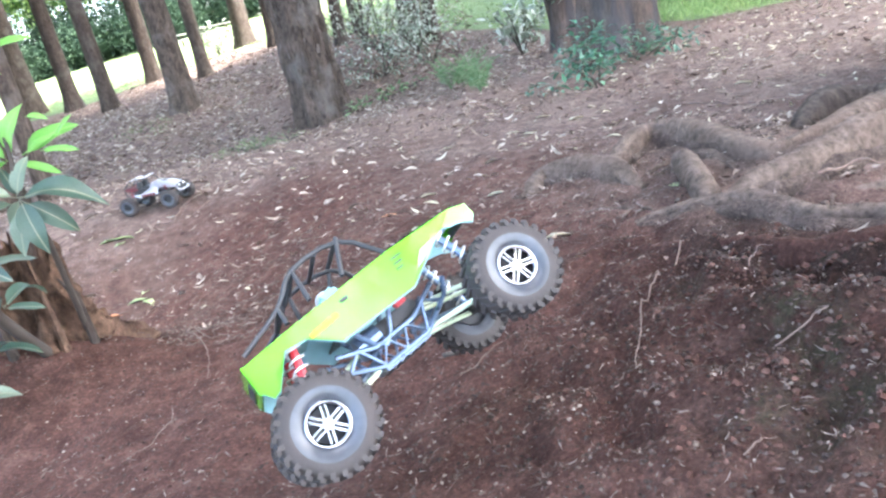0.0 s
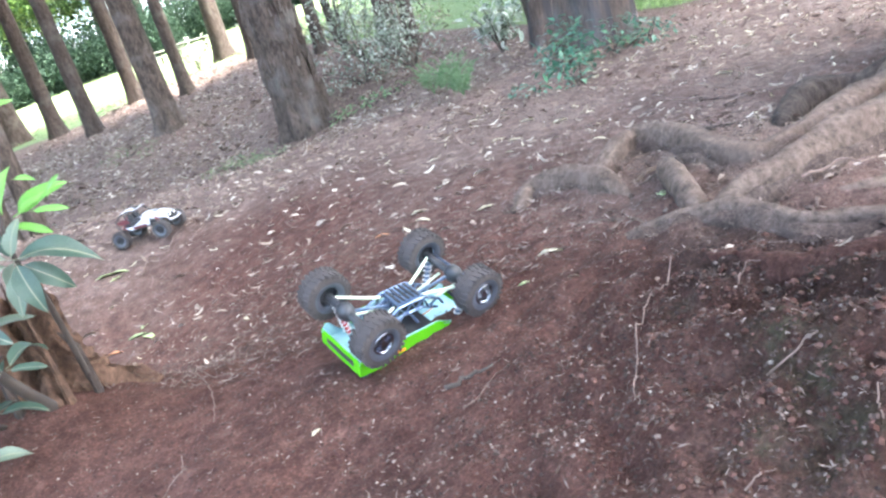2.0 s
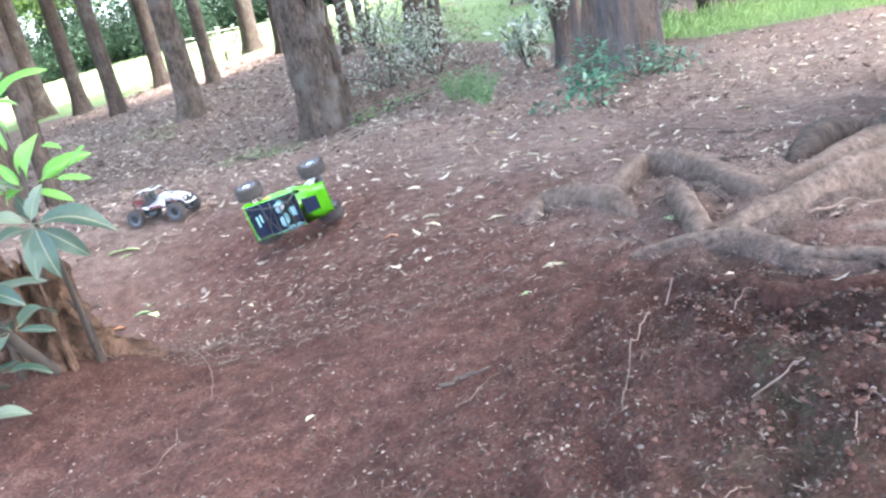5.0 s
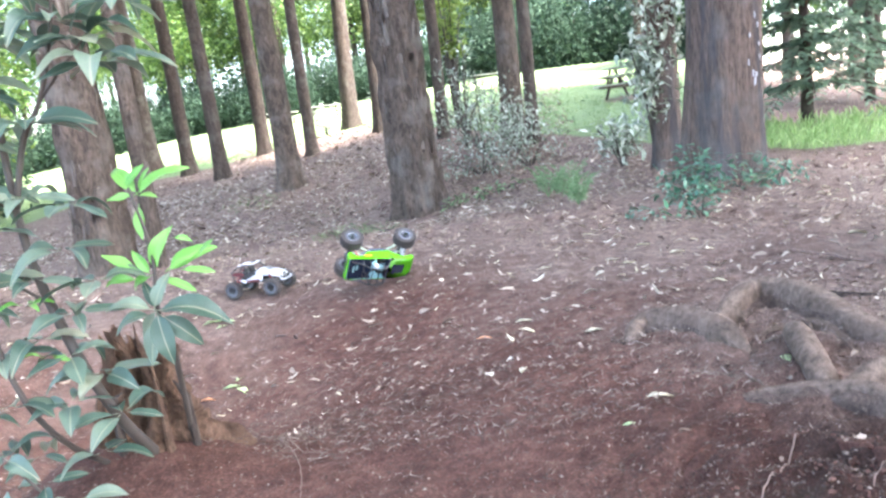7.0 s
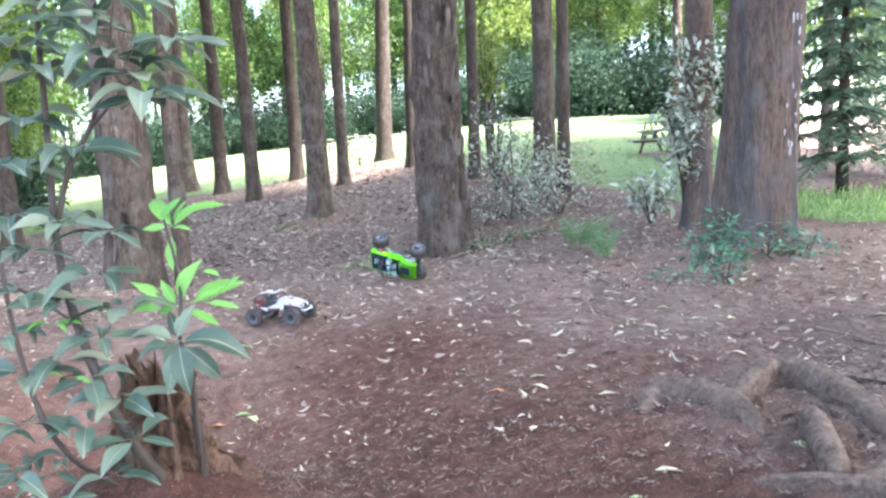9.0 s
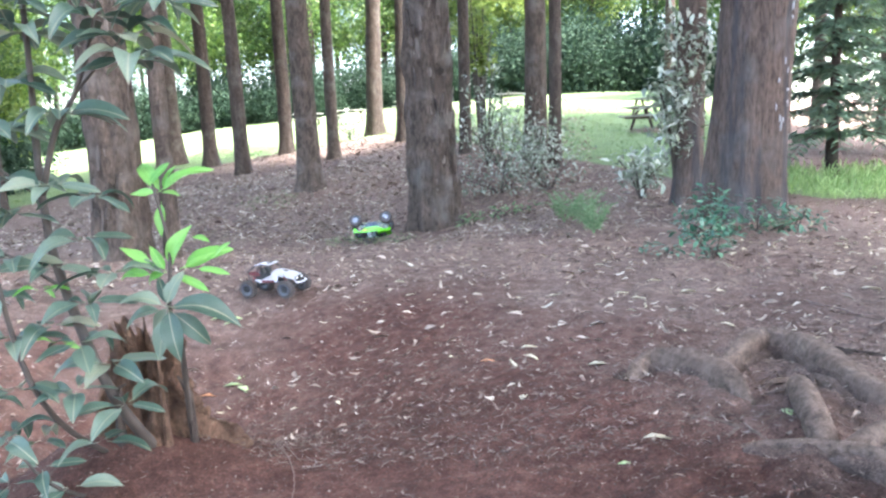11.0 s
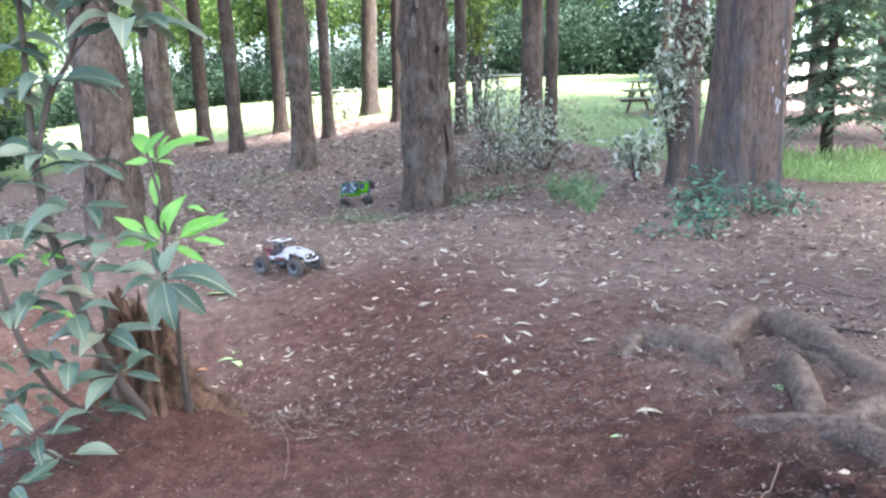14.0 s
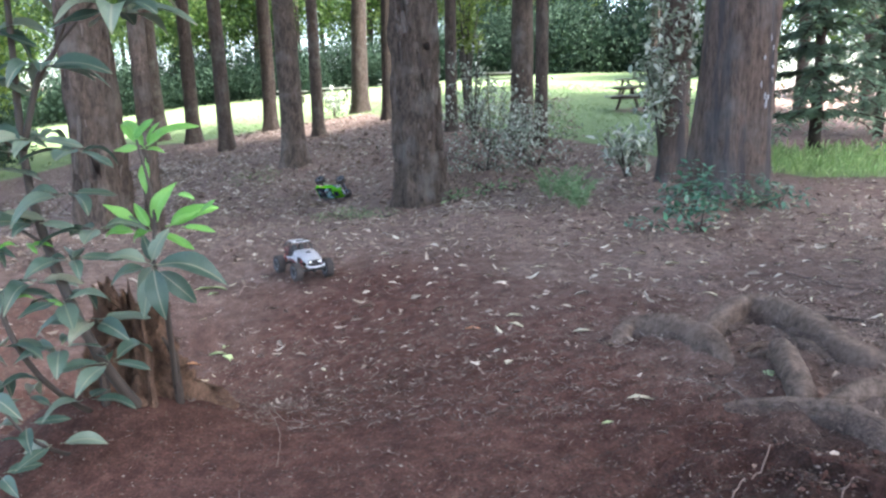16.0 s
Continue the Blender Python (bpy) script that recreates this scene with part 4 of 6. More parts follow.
FAR_LEAVES = [(-0.83, 3.02, 0.09, 40, LITTER, OL), (-0.98, 4.00, 0.09, 50, PALE_LEAF, PL), (-0.83, 4.41, 0.09, 90, PALE_LEAF, PL), (-1.12, 4.15, 0.07, 80, PALE_LEAF, PL), (-1.20, 3.45, 0.10, 30, LITTER, OL), (-1.124, 4.303, 0.08, 30, PALE_LEAF, PL), (-0.14, 3.84, 0.08, 20, PALE_LEAF, PL), (0.22, 3.87, 0.09, 10, PALE_LEAF, PL), (0.14, 4.62, 0.08, 30, PALE_LEAF, PL),
              (0.42, 4.15, 0.10, 0, PALE_LEAF, PL), (0.29, 3.77, 0.10, -10, PALE_LEAF, PL), (0.56, 3.84, 0.11, 30, PALE_LEAF, PL), (1.48, 3.93, 0.11, 5, PALE_LEAF, PL), (0.62, 3.16, 0.07, -30, PALE_LEAF, PL), (0.92, 2.89, 0.07, 60, PALE_LEAF, PL)]
for x, y, size, turn, m, l in NEAR_LEAVES + FAR_LEAVES:
    fallen_leaf(x, y, size, turn, m, l)


# ---- the rotten stump and its leafy shoots ----
def build_stump():
    sx, sy = -1.33, 1.93
    root = tagged(new("tree_stump"), "rotten orange-brown stump with dark splintered sides", "stump")
    base = gz(sx, sy) - 0.1
    bm = bmesh.new()
    segs, rings = 90, []
    for j in range(44):
        t = j / 43
        ring = []
        for k in range(segs):
            a = 2 * math.pi * k / segs
            top = 0.34 + 0.13 * noise.noise((math.cos(a) * 2.5, math.sin(a) * 2.5, 4)) + 0.10 * noise.noise((math.cos(a) * 9, math.sin(a) * 9, 1))
            r = (0.085 + 0.16 * math.exp(-t * 4.2)) * (1 + 0.40 * noise.noise((math.cos(a) * 2.2, math.sin(a) * 2.2, t * 1.6)) + 0.12 * noise.noise((math.cos(a) * 9, math.sin(a) * 9, t * 2.0)))
            ring.append(bm.verts.new((sx + math.cos(a) * r, sy + math.sin(a) * r, base + t * top)))
        rings.append(ring)
    inner = [bm.verts.new((v.co.x * 0.45 + sx * 0.55, v.co.y * 0.45 + sy * 0.55, v.co.z - 0.08)) for v in rings[-1]]
    rings.append(inner)
    for a, b in zip(rings, rings[1:]):
        for k in range(segs):
            bm.faces.new((a[k], a[(k + 1) % segs], b[(k + 1) % segs], b[k]))
    bm.faces.new(inner)
    for v in bm.verts:
        out = Vector((v.co.x - sx, v.co.y - sy, 0))
        f = 0.30 * noise.noise(Vector((v.co.x * 16, v.co.y * 16, v.co.z * 9))) + 0.34 * noise.noise(Vector((v.co.x * 30, v.co.y * 30, v.co.z * 24))) + 0.16 * noise.noise(v.co * 60)
        v.co += out * f
        v.co.z += 0.03 * noise.noise(v.co * 30)
    part("body", bm, ROTTEN, root, "", True)
    for i in range(5):
        a = radians(195 + i * 37 + 9 * (i % 2))
        p = Vector((sx + math.cos(a) * 0.17, sy + math.sin(a) * 0.17, base + 0.05))
        bm = tube(bmesh.new(), [p, p + Vector((-0.01 * math.cos(a), -0.01 * math.sin(a), 0.12 + 0.05 * (i % 3))), p + Vector((-0.05 * math.cos(a), -0.05 * math.sin(a), 0.22 + 0.08 * (i % 2)))], [0.016, 0.011, 0.003], 6, 0.2, i)
        part("splinter", bm, (BARK_DARK, ROTTEN)[i % 2], root)


build_stump()


def rosette(rng, c, n, size, up=0.5, droop=0.3):
    """Leaves that radiate from one bud."""
    out = []
    a0 = rng.uniform(0, 6.28)
    for i in range(n):
        a = a0 + 2.4 * i
        d = np.array([math.cos(a), math.sin(a), up * rng.uniform(-0.6, 1.2) - droop * (i / n)])
        out.append((np.array(c) + 0.01 * d, size * rng.uniform(0.75, 1.2), d, np.array([-0.3 * d[0] + 0.15, -0.3 * d[1] - rng.uniform(-0.2, 0.7), 0.9])))
    return out


def single_leaf(mat, kind, width):
    """A broad pointed leaf, one long, with a stalk, a folded midrib and a drooping tip."""
    bm = bmesh.new()
    rows = []
    for k in range(9):
        t = k / 8
        half = width * 0.5 * math.sin(math.pi * min(1, t ** 0.8)) ** 0.85 + 0.006
        z = (0.10, 0.02, 0.18)[kind] * math.sin(t * 2.6) - (0.16, 0.10, 0.30)[kind] * t * t
        wave = 0.02 * math.sin(t * 9 + kind)
        rows.append([bm.verts.new((0.1 + 0.9 * t, u * half, z + abs(u) * half * (0.35, 0.2, 0.45)[kind] + wave * u)) for u in (-1, -0.5, 0, 0.5, 1)])
    for a, b in zip(rows, rows[1:]):
        for k in range(4):
            bm.faces.new((a[k], a[k + 1], b[k + 1], b[k]))
    tube(bm, [(0, 0, 0), (0.06, 0, 0.005), (0.14, 0, 0.01)], 0.008, 4)
    me = bpy.data.meshes.new("leaf")
    bm.to_mesh(me)
    bm.free()
    me.shade_smooth()
    me.materials.append(mat)
    return me


def shoots(name, label, stems, tufts, mats, seed, category="shrub", width=0.36, placed=()):
    """A shrub: stems as tubes, and a mesh of leaves for each kind of leaf."""
    root = tagged(new(name), label, category)
    rng = np.random.default_rng(seed)
    for i, (pts, r) in enumerate(stems):
        line = smooth_line(pts, 5)
        part("stem", tube(bmesh.new(), line, [r * (1 - 0.65 * k / len(line)) for k in range(len(line))], 8, 0.08, i), STEM, root, "", True)
    for mat in mats:
        kinds = [single_leaf(mat, k, width * (0.85 if mat is NEW_LEAF else 1.0)) for k in range(3)]
        leaves = [q for c, n, s, m, up in tufts if m is mat for q in rosette(rng, c, n, s, up)] + [q[:4] for q in placed if q[4] is mat]
        for k, (c, L, d, nn) in enumerate(leaves):
            x = Vector(d).normalized()
            y = Vector(nn).cross(x).normalized()
            z = x.cross(y)
            ob = new("leaf", kinds[k % 3])
            ob.parent = root
            ob.matrix_basis = Matrix.Translation(Vector(c)) @ Matrix((x, y, z)).transposed().to_4x4() @ Matrix.Diagonal((L, L * rng.uniform(0.85, 1.2), L, 1))
    return root


S, N = SHRUB_LEAF, NEW_LEAF


def sprig(bud, leaves):
    """Leaves spread flat round the end of a shoot: each begins (u, v) from the bud and reaches (du, dv), across and up, in centimetres."""
    across, up, out = np.array([0.985, 0.17, 0.0]), np.array([0.0, 0.16, 0.985]), np.array([0.17, -0.97, 0.15])
    res = []
    for k, (u, v, du, dv, mat) in enumerate(leaves):
        d = across * du + up * dv + out * 0.3 * math.sin(k * 2.4) * math.hypot(du, dv)
        res.append((np.array(bud) + (across * u + up * v) * 0.01 + out * 0.012 * math.cos(k * 1.7), math.hypot(du, dv) * 0.0100, d, out * 0.8 + up * (0.6 + 0.3 * math.cos(k * 2.1)), mat))
    return res


BUD = (-1.075, 1.65, 0.80)
DULL_SPRIG = sprig(BUD, [(0, 0, 19.8, -3.6, S), (0, 0, 4.2, -14.4, S), (0, 0, -6.6, -8.4, S), (0, 0, -11.4, 3, S), (0, 0, 4.2, 9.4, S), (0, 0, -3.4, 8, S), (-1, -1, -10, -3, S), (1, -1, 10, -10, S), (0, -2, -2, -12, S)])
NEW_SPRIG = sprig(BUD, [(-3, 10.8, -8.8, 5.4, N), (0.6, 9.6, 5.4, 11.8, N), (3, 9.6, 13.2, 6, N), (7.8, 9.6, 9.6, -1.2, N), (-3, 8.4, -9.6, 0, N), (4.2, 9.6, 7.2, 3.6, N), (11.4, 12, 5.4, 4.8, N), (6.6, 18, 4.8, -1.2, N), (0, 9, -4, 7, N), (2, 8, 9, -4, N), (0, 9, -7, -3, N)])
TOP_SPRIG = sprig(BUD, [(-1.8, 30, 13.8, 6.6, N), (-5, 32, 6, 6, N), (-1.8, 30, -8.4, 9.6, N), (-1.2, 27.6, 0.6, -9.4, N), (-1.8, 30, -7.8, 0, N), (-1.8, 30, 5, -0.6, N), (-1, 30, 3, 7, N)])
STEMS = [
    ([(-1.25, 1.86, 0.25), (-1.25, 1.64, 0.55), (-1.345, 1.63, 0.82), (-1.395, 1.64, 1.06), (-1.405, 1.66, 1.40), (-1.42, 1.69, 1.9)], 0.0165),
    ([(-1.395, 1.64, 1.10), (-1.34, 1.65, 1.27), (-1.28, 1.66, 1.36), (-1.22, 1.67, 1.52), (-1.18, 1.68, 1.72)], 0.009),
    ([(-1.20, 1.92, 0.30), (-1.10, 1.74, 0.66), (-1.075, 1.66, 0.80), (-1.06, 1.66, 0.95), (-1.09, 1.66, 1.12)], 0.009),
    ([(-1.33, 1.62, 0.84), (-1.43, 1.58, 0.93), (-1.54, 1.55, 1.00)], 0.005),
    ([(-1.40, 1.63, 1.10), (-1.48, 1.62, 1.16), (-1.58, 1.63, 1.24)], 0.005),
    ([(-1.36, 1.90, 0.20), (-1.36, 1.55, 0.52), (-1.44, 1.52, 0.80), (-1.50, 1.55, 1.25), (-1.50, 1.58, 1.6)], 0.009),
    ([(-1.28, 1.66, 1.36), (-1.16, 1.68, 1.48), (-1.05, 1.70, 1.58)], 0.004),
    ([(-1.22, 1.67, 1.52), (-1.16, 1.66, 1.46), (-1.10, 1.66, 1.42)], 0.003),
    ([(-1.30, 1.80, 0.15), (-1.33, 1.50, 0.35), (-1.40, 1.42, 0.52)], 0.007),
]


def tuft(x, y, z, n=5, size=0.125, mat=S, up=-0.1):
    return (x, y, z), n, size, mat, up


LOW_TUFTS = [tuft(*q) for q in [(-1.22, 1.60, 0.66), (-1.17, 1.57, 0.56), (-1.29, 1.58, 0.72), (-1.34, 1.58, 0.92), (-1.20, 1.62, 0.90), (-1.27, 1.62, 0.99), (-1.43, 1.55, 0.95), (-1.42, 1.50, 0.62), (-1.48, 1.52, 0.85), (-1.38, 1.60, 0.76), (-1.30, 1.56, 0.60), (-1.46, 1.50, 0.50), (-1.22, 1.60, 1.10), (-1.31, 1.58, 1.13), (-1.42, 1.56, 1.06), (-1.46, 1.55, 0.74), (-1.25, 1.58, 0.83)]]
FOOT_TUFTS = [tuft(*q, 3, 0.105) for q in [(-1.40, 1.42, 0.52), (-1.36, 1.48, 0.42), (-1.30, 1.50, 0.36), (-1.44, 1.46, 0.38), (-1.38, 1.52, 0.48), (-1.24, 1.56, 0.46), (-1.48, 1.46, 0.60), (-1.42, 1.44, 0.30)]]
HIGH_TUFTS = [tuft(*q, 8, 0.15) for q in [(-1.04, 1.70, 1.58), (-1.11, 1.67, 1.44), (-1.15, 1.68, 1.50), (-1.21, 1.67, 1.55), (-1.32, 1.65, 1.31), (-1.18, 1.68, 1.70), (-1.26, 1.66, 1.62), (-1.40, 1.66, 1.52), (-1.46, 1.64, 1.40), (-1.44, 1.62, 1.58), (-1.36, 1.68, 1.66), (-1.50, 1.60, 1.28), (-1.48, 1.60, 1.15), (-1.42, 1.66, 1.76)]]
BRIGHT_TUFTS = [tuft(-1.38, 1.58, 0.86, 4, 0.075, N, 0.3), tuft(-1.34, 1.57, 0.72, 3, 0.06, N, 0.3)]
shoots("sapling", "leggy shrub with dull blue-green leaves and bright new tips", STEMS, LOW_TUFTS + FOOT_TUFTS + HIGH_TUFTS + BRIGHT_TUFTS, [S, N], 21, width=0.33, placed=DULL_SPRIG + NEW_SPRIG + TOP_SPRIG)


# ---- undergrowth ----
def clump(name, label, x, y, n, rad, height, size, mat, seed, width=0.45, category="plant", tall=0.0, lean=0.0):
    rng = np.random.default_rng(seed)
    a, r = rng.uniform(0, 6.28, n), rad * np.sqrt(rng.random(n))
    px, py = x + np.cos(a) * r, y + np.sin(a) * r
    h = height * rng.random(n) * (1 - 0.5 * (r / rad) ** 2) + tall * rng.random(n)
    d = unit(rng, n) * [1, 1, 0.5]
    d[:, 2] += lean
    me = leaf_mesh("leaves", np.column_stack([px, py, ground_z(px, py) + 0.01 + h]), rng.uniform(0.6, 1.2, n) * size, d, unit(rng, n) * 0.4 + [0, 0, 1], width, 0.15)
    root = tagged(new(name), label, category, "undergrowth")
    part("foliage", me, mat, root)
    for i in range(min(10, 3 + n // 30)):
        bm = bmesh.new()
        k = rng.integers(n)
        x0, y0 = x + rng.normal() * rad * 0.2, y + rng.normal() * rad * 0.2
        tube(bm, [(x0, y0, gz(x0, y0) - 0.01), ((x0 + px[k]) / 2, (y0 + py[k]) / 2, gz(x, y) + h[k] * 0.6), (px[k], py[k], gz(px[k], py[k]) + h[k])], [0.006, 0.005, 0.003], 5)
        part("stem", bm, STEM, root)
    return root


clump("ivy", "teal-green leafy plant at the foot of the massive trunk", 1.05, 5.75, 170, 0.26, 0.42, 0.085, IVY_LEAF, 1)
clump("ivy", "teal-green leafy plant at the foot of the massive trunk", 1.50, 5.85, 120, 0.30, 0.30, 0.08, IVY_LEAF, 2)
clump("ivy", "low teal-green creeper trailing over bare soil", 0.92, 4.85, 75, 0.17, 0.30, 0.075, IVY_LEAF, 3)
clump("ivy", "low teal-green creeper trailing over bare soil", 0.60, 4.95, 30, 0.14, 0.10, 0.07, IVY_LEAF, 4)
clump("ivy", "low teal-green creeper trailing over bare soil", 1.75, 5.9, 50, 0.25, 0.20, 0.08, IVY_LEAF, 5)
clump("weed", "patch of dusty weeds on the litter", -2.32, 7.6, 240, 0.38, 0.13, 0.07, WEED_LEAF, 6, 0.2)
clump("weed", "patch of dusty weeds on the litter", -1.85, 7.4, 90, 0.25, 0.10, 0.06, WEED_LEAF, 7, 0.2)
clump("weed", "low green seedlings beside a thick trunk", -1.15, 8.45, 30, 0.2, 0.14, 0.10, FERN_LEAF, 8)
clump("weed", "low green seedlings beside a thick trunk", -0.85, 8.7, 30, 0.25, 0.16, 0.10, FERN_LEAF, 9)
clump("weed", "low green seedlings on the litter", -0.6, 8.9, 24, 0.3, 0.12, 0.09, FERN_LEAF, 10)
clump("weed", "patch of pale weeds among dry leaves", -4.6, 10.4, 120, 0.5, 0.14, 0.08, WEED_LEAF, 11, 0.2)


def fern(x, y, size, seed):
    rng = np.random.default_rng(seed)
    root = tagged(new("fern"), "feathery pale green fern on the wood's floor", "fern", "undergrowth")
    for i in range(13):
        a = rng.uniform(0, 6.28)
        c, L, d, nn, pts = [], [], [], [], []
        out = np.array([math.cos(a), math.sin(a), 0])
        reach, rise = size * rng.uniform(0.35, 1.0), size * rng.uniform(0.7, 1.25)
        for k in range(24):
            t = k / 23
            p = np.array([x, y, gz(x, y)]) + out * reach * t + np.array([0, 0, rise * (1.7 * t - 0.9 * t * t)])
            pts.append(p)
            for s in (-1, 1, -1, 1):
                side = np.array([-out[1], out[0], 0]) * s
                if k > 3:
                    c.append(p), L.append(size * 0.27 * (1.08 - t) * rng.uniform(0.5, 1.2)), d.append(side + out * 0.6 + rng.normal(size=3) * 0.35), nn.append(rng.normal(size=3) * 0.6 + [0, 0, 1.0])
        frond = part("frond", leaf_mesh("frond", c, L, d, nn, 0.16, 0.1), FERN_LEAF, root)
        part("stalk", tube(bmesh.new(), pts[::3], 0.0025, 5), FERN_LEAF, frond)


fern(0.15, 6.90, 0.36, 1)
fern(-0.05, 7.40, 0.34, 2)
fern(0.20, 6.20, 0.30, 3)


def bush(x, y, height, rad, n, size, mat, seed, label, name="bush", width=0.45, low=0.15):
    rng = np.random.default_rng(seed)
    root = tagged(new(name), label, "bush", "bushes")
    base = gz(x, y)
    tips = []
    for i in range(9):
        a = rng.uniform(0, 6.28)
        top = np.array([x + math.cos(a) * rad * rng.uniform(0.3, 1), y + math.sin(a) * rad * rng.uniform(0.3, 1), base + height * rng.uniform(0.5, 1)])
        mid = np.array([x, y, base]) * 0.5 + top * 0.5 + [0, 0, 0.1 * height]
        line = smooth_line([(x, y, base - 0.02), mid, top], 4)
        tips += [np.array(q) for q in line[3:]]
        part("stem", tube(bmesh.new(), line, [0.009 * height * (1 - 0.8 * k / len(line)) + 0.003 for k in range(len(line))], 6), STEM, root)
    tips = np.array(tips)
    pts = tips[rng.integers(len(tips), size=n)] + rng.normal(size=(n, 3)) * rad * 0.22
    pts[:, 2] = np.maximum(pts[:, 2], base + low * height * 0.5)
    part("foliage", leaf_mesh("foliage", pts, rng.uniform(0.6, 1.2, n) * size, unit(rng, n), unit(rng, n) * 0.7 + [0, 0, 1], width, 0.15), mat, root)


bush(1.16, 7.95, 2.15, 0.46, 1150, 0.10, SILVER_LEAF, 31, "tall bush with glossy grey-green leaves beside a massive trunk", width=0.5)
bush(0.84, 8.6, 0.62, 0.36, 240, 0.12, SILVER_LEAF, 32, "low glossy-leaved bush beside a massive trunk")
bush(-0.45, 11.0, 0.8, 0.6, 460, 0.09, SILVER_LEAF, 33, "sparse bush with pale glossy leaves at the foot of a tree")
bush(-0.98, 11.4, 0.95, 0.9, 460, 0.085, SILVER_LEAF, 34, "sparse twiggy bush with pale leaves")
bush(-1.35, 12.2, 1.7, 0.6, 260, 0.11, SILVER_LEAF, 35, "thin bush with pale glossy leaves")
bush(-0.25, 10.0, 0.5, 0.8, 380, 0.07, SILVER_LEAF, 38, "low scrub of pale leaves and thin stems")
bush(-0.95, 10.2, 0.45, 0.8, 380, 0.07, SILVER_LEAF, 39, "low scrub of pale leaves and thin stems")
bush(-1.72, 14.6, 3.1, 0.42, 700, 0.15, CROWN_YELLOW, 36, "young yellow-green leafy tree at the meadow's edge", low=1.0)
bush(-6.6, 21.5, 0.9, 0.6, 220, 0.14, SILVER_LEAF, 37, "low bush at the meadow's edge")


def build_grass():
    rng = np.random.default_rng(9)
    n = 9000
    x, y = rng.uniform(1.9, 9, n), rng.uniform(7.3, 9.9, n)
    keep = meadow_amount(x, y) > 0.35
    x, y = x[keep], y[keep]
    d = rng.normal(size=(len(x), 3)) * 0.3 + [0, 0, 1]
    me = leaf_mesh("grass", np.column_stack([x, y, ground_z(x, y)]), 0.05 + 0.17 * rng.random(len(x)) ** 2, d, unit(rng, len(x)), 0.09, 0.3)
    tagged(link("tall_grass", me, GRASS, smooth=False), "lush bright green grass along the verge", "grass", kind="stuff")
    n = 16000
    x, y = rng.uniform(-14, 5, n), rng.uniform(9, 30, n)
    keep = meadow_amount(x, y) > 0.6
    x, y = x[keep], y[keep]
    d = rng.normal(size=(len(x), 3)) * 0.4 + [0, 0, 1]
    me = leaf_mesh("grass", np.column_stack([x, y, ground_z(x, y)]), rng.uniform(0.04, 0.09, len(x)), d, unit(rng, len(x)), 0.25, 0.3)
    tagged(link("meadow_grass", me, MOWN, smooth=False), "short mown meadow grass", "grass", kind="stuff")


build_grass()


def conifer(x, y, h, seed, rad=1.0):
    rng = np.random.default_rng(seed)
    root = tagged(new("conifer"), "dark young conifer with drooping tiered branches", "tree", "conifers")
    base = gz(x, y)
    part("trunk", tube(bmesh.new(), [(x, y, base - 0.05), (x, y, base + h * 0.5), (x, y, base + h)], [0.08, 0.05, 0.01], 10), BARK_DARK, root, "", True)
    c, L, d, nn = [], [], [], []
    for tier in range(11):
        t = tier / 11
        turn = rng.uniform(0, 6.28)
        for b in range(7):
            z = base + h * (0.14 + 0.84 * t + rng.normal() * 0.012)
            reach = rad * (1.05 - t) * rng.uniform(0.8, 1.1)
            a = turn + b * 0.898 + rng.normal() * 0.15
            out = np.array([math.cos(a), math.sin(a), 0])
            pts = []
            for k in range(13):
                f = k / 12
                p = np.array([x, y, z]) + out * reach * f + np.array([0, 0, reach * (0.10 * f - 0.42 * f * f)])
                pts.append(p)
                for side in (-1, 1):
                    for rep in range(2):
                        c.append(p + rng.normal(size=3) * 0.015)
                        L.append(0.15 * rad * (1.15 - 0.6 * f) + 0.02)
                        d.append(np.array([-out[1], out[0], 0]) * side + out * rng.uniform(0.3, 1.0) + [0, 0, rng.uniform(-0.55, 0.05)])
                        nn.append([rng.normal() * 0.3, rng.normal() * 0.3, 1.0])
            part("branch", tube(bmesh.new(), pts[::4], [0.014, 0.011, 0.008, 0.004], 5), BARK_DARK, root)
    part("needles", leaf_mesh("needles", c, L, d, nn, 0.28, 0.15), CONIFER, root)


conifer(3.30, 9.75, 3.6, 1, 1.25)
conifer(5.2, 12.5, 4.0, 2, 1.3)


def picnic_table(x, y, turn, s=1.0):
    root = tagged(new("picnic_table"), "grey weathered wooden picnic table with benches on the grass", "picnic table", "picnic tables")
    root.matrix_basis = pose(x, y, gz(x, y), 0, 0, turn)
    for k in range(5):
        part("board", box(bmesh.new(), (0, (k - 2) * 0.148 * s, 0.74 * s), (1.8 * s, 0.14 * s, 0.04 * s), None, 0.006), TABLE_WOOD, root)
    for sgn in (-1, 1):
        part("bench", box(bmesh.new(), (0, sgn * 0.66 * s, 0.44 * s), (1.8 * s, 0.26 * s, 0.04 * s), None, 0.006), TABLE_WOOD, root)
        part("beam", box(bmesh.new(), (sgn * 0.62 * s, 0, 0.40 * s), (0.05 * s, 1.5 * s, 0.09 * s), None, 0.005), BARK_DARK, root)
        for e in (-1, 1):
            part("leg", box(bmesh.new(), (sgn * 0.62 * s, e * 0.33 * s, 0.36 * s), (0.06 * s, 0.08 * s, 0.80 * s), Euler((radians(e * 25), 0, 0)).to_matrix(), 0.005), BARK_DARK, root)


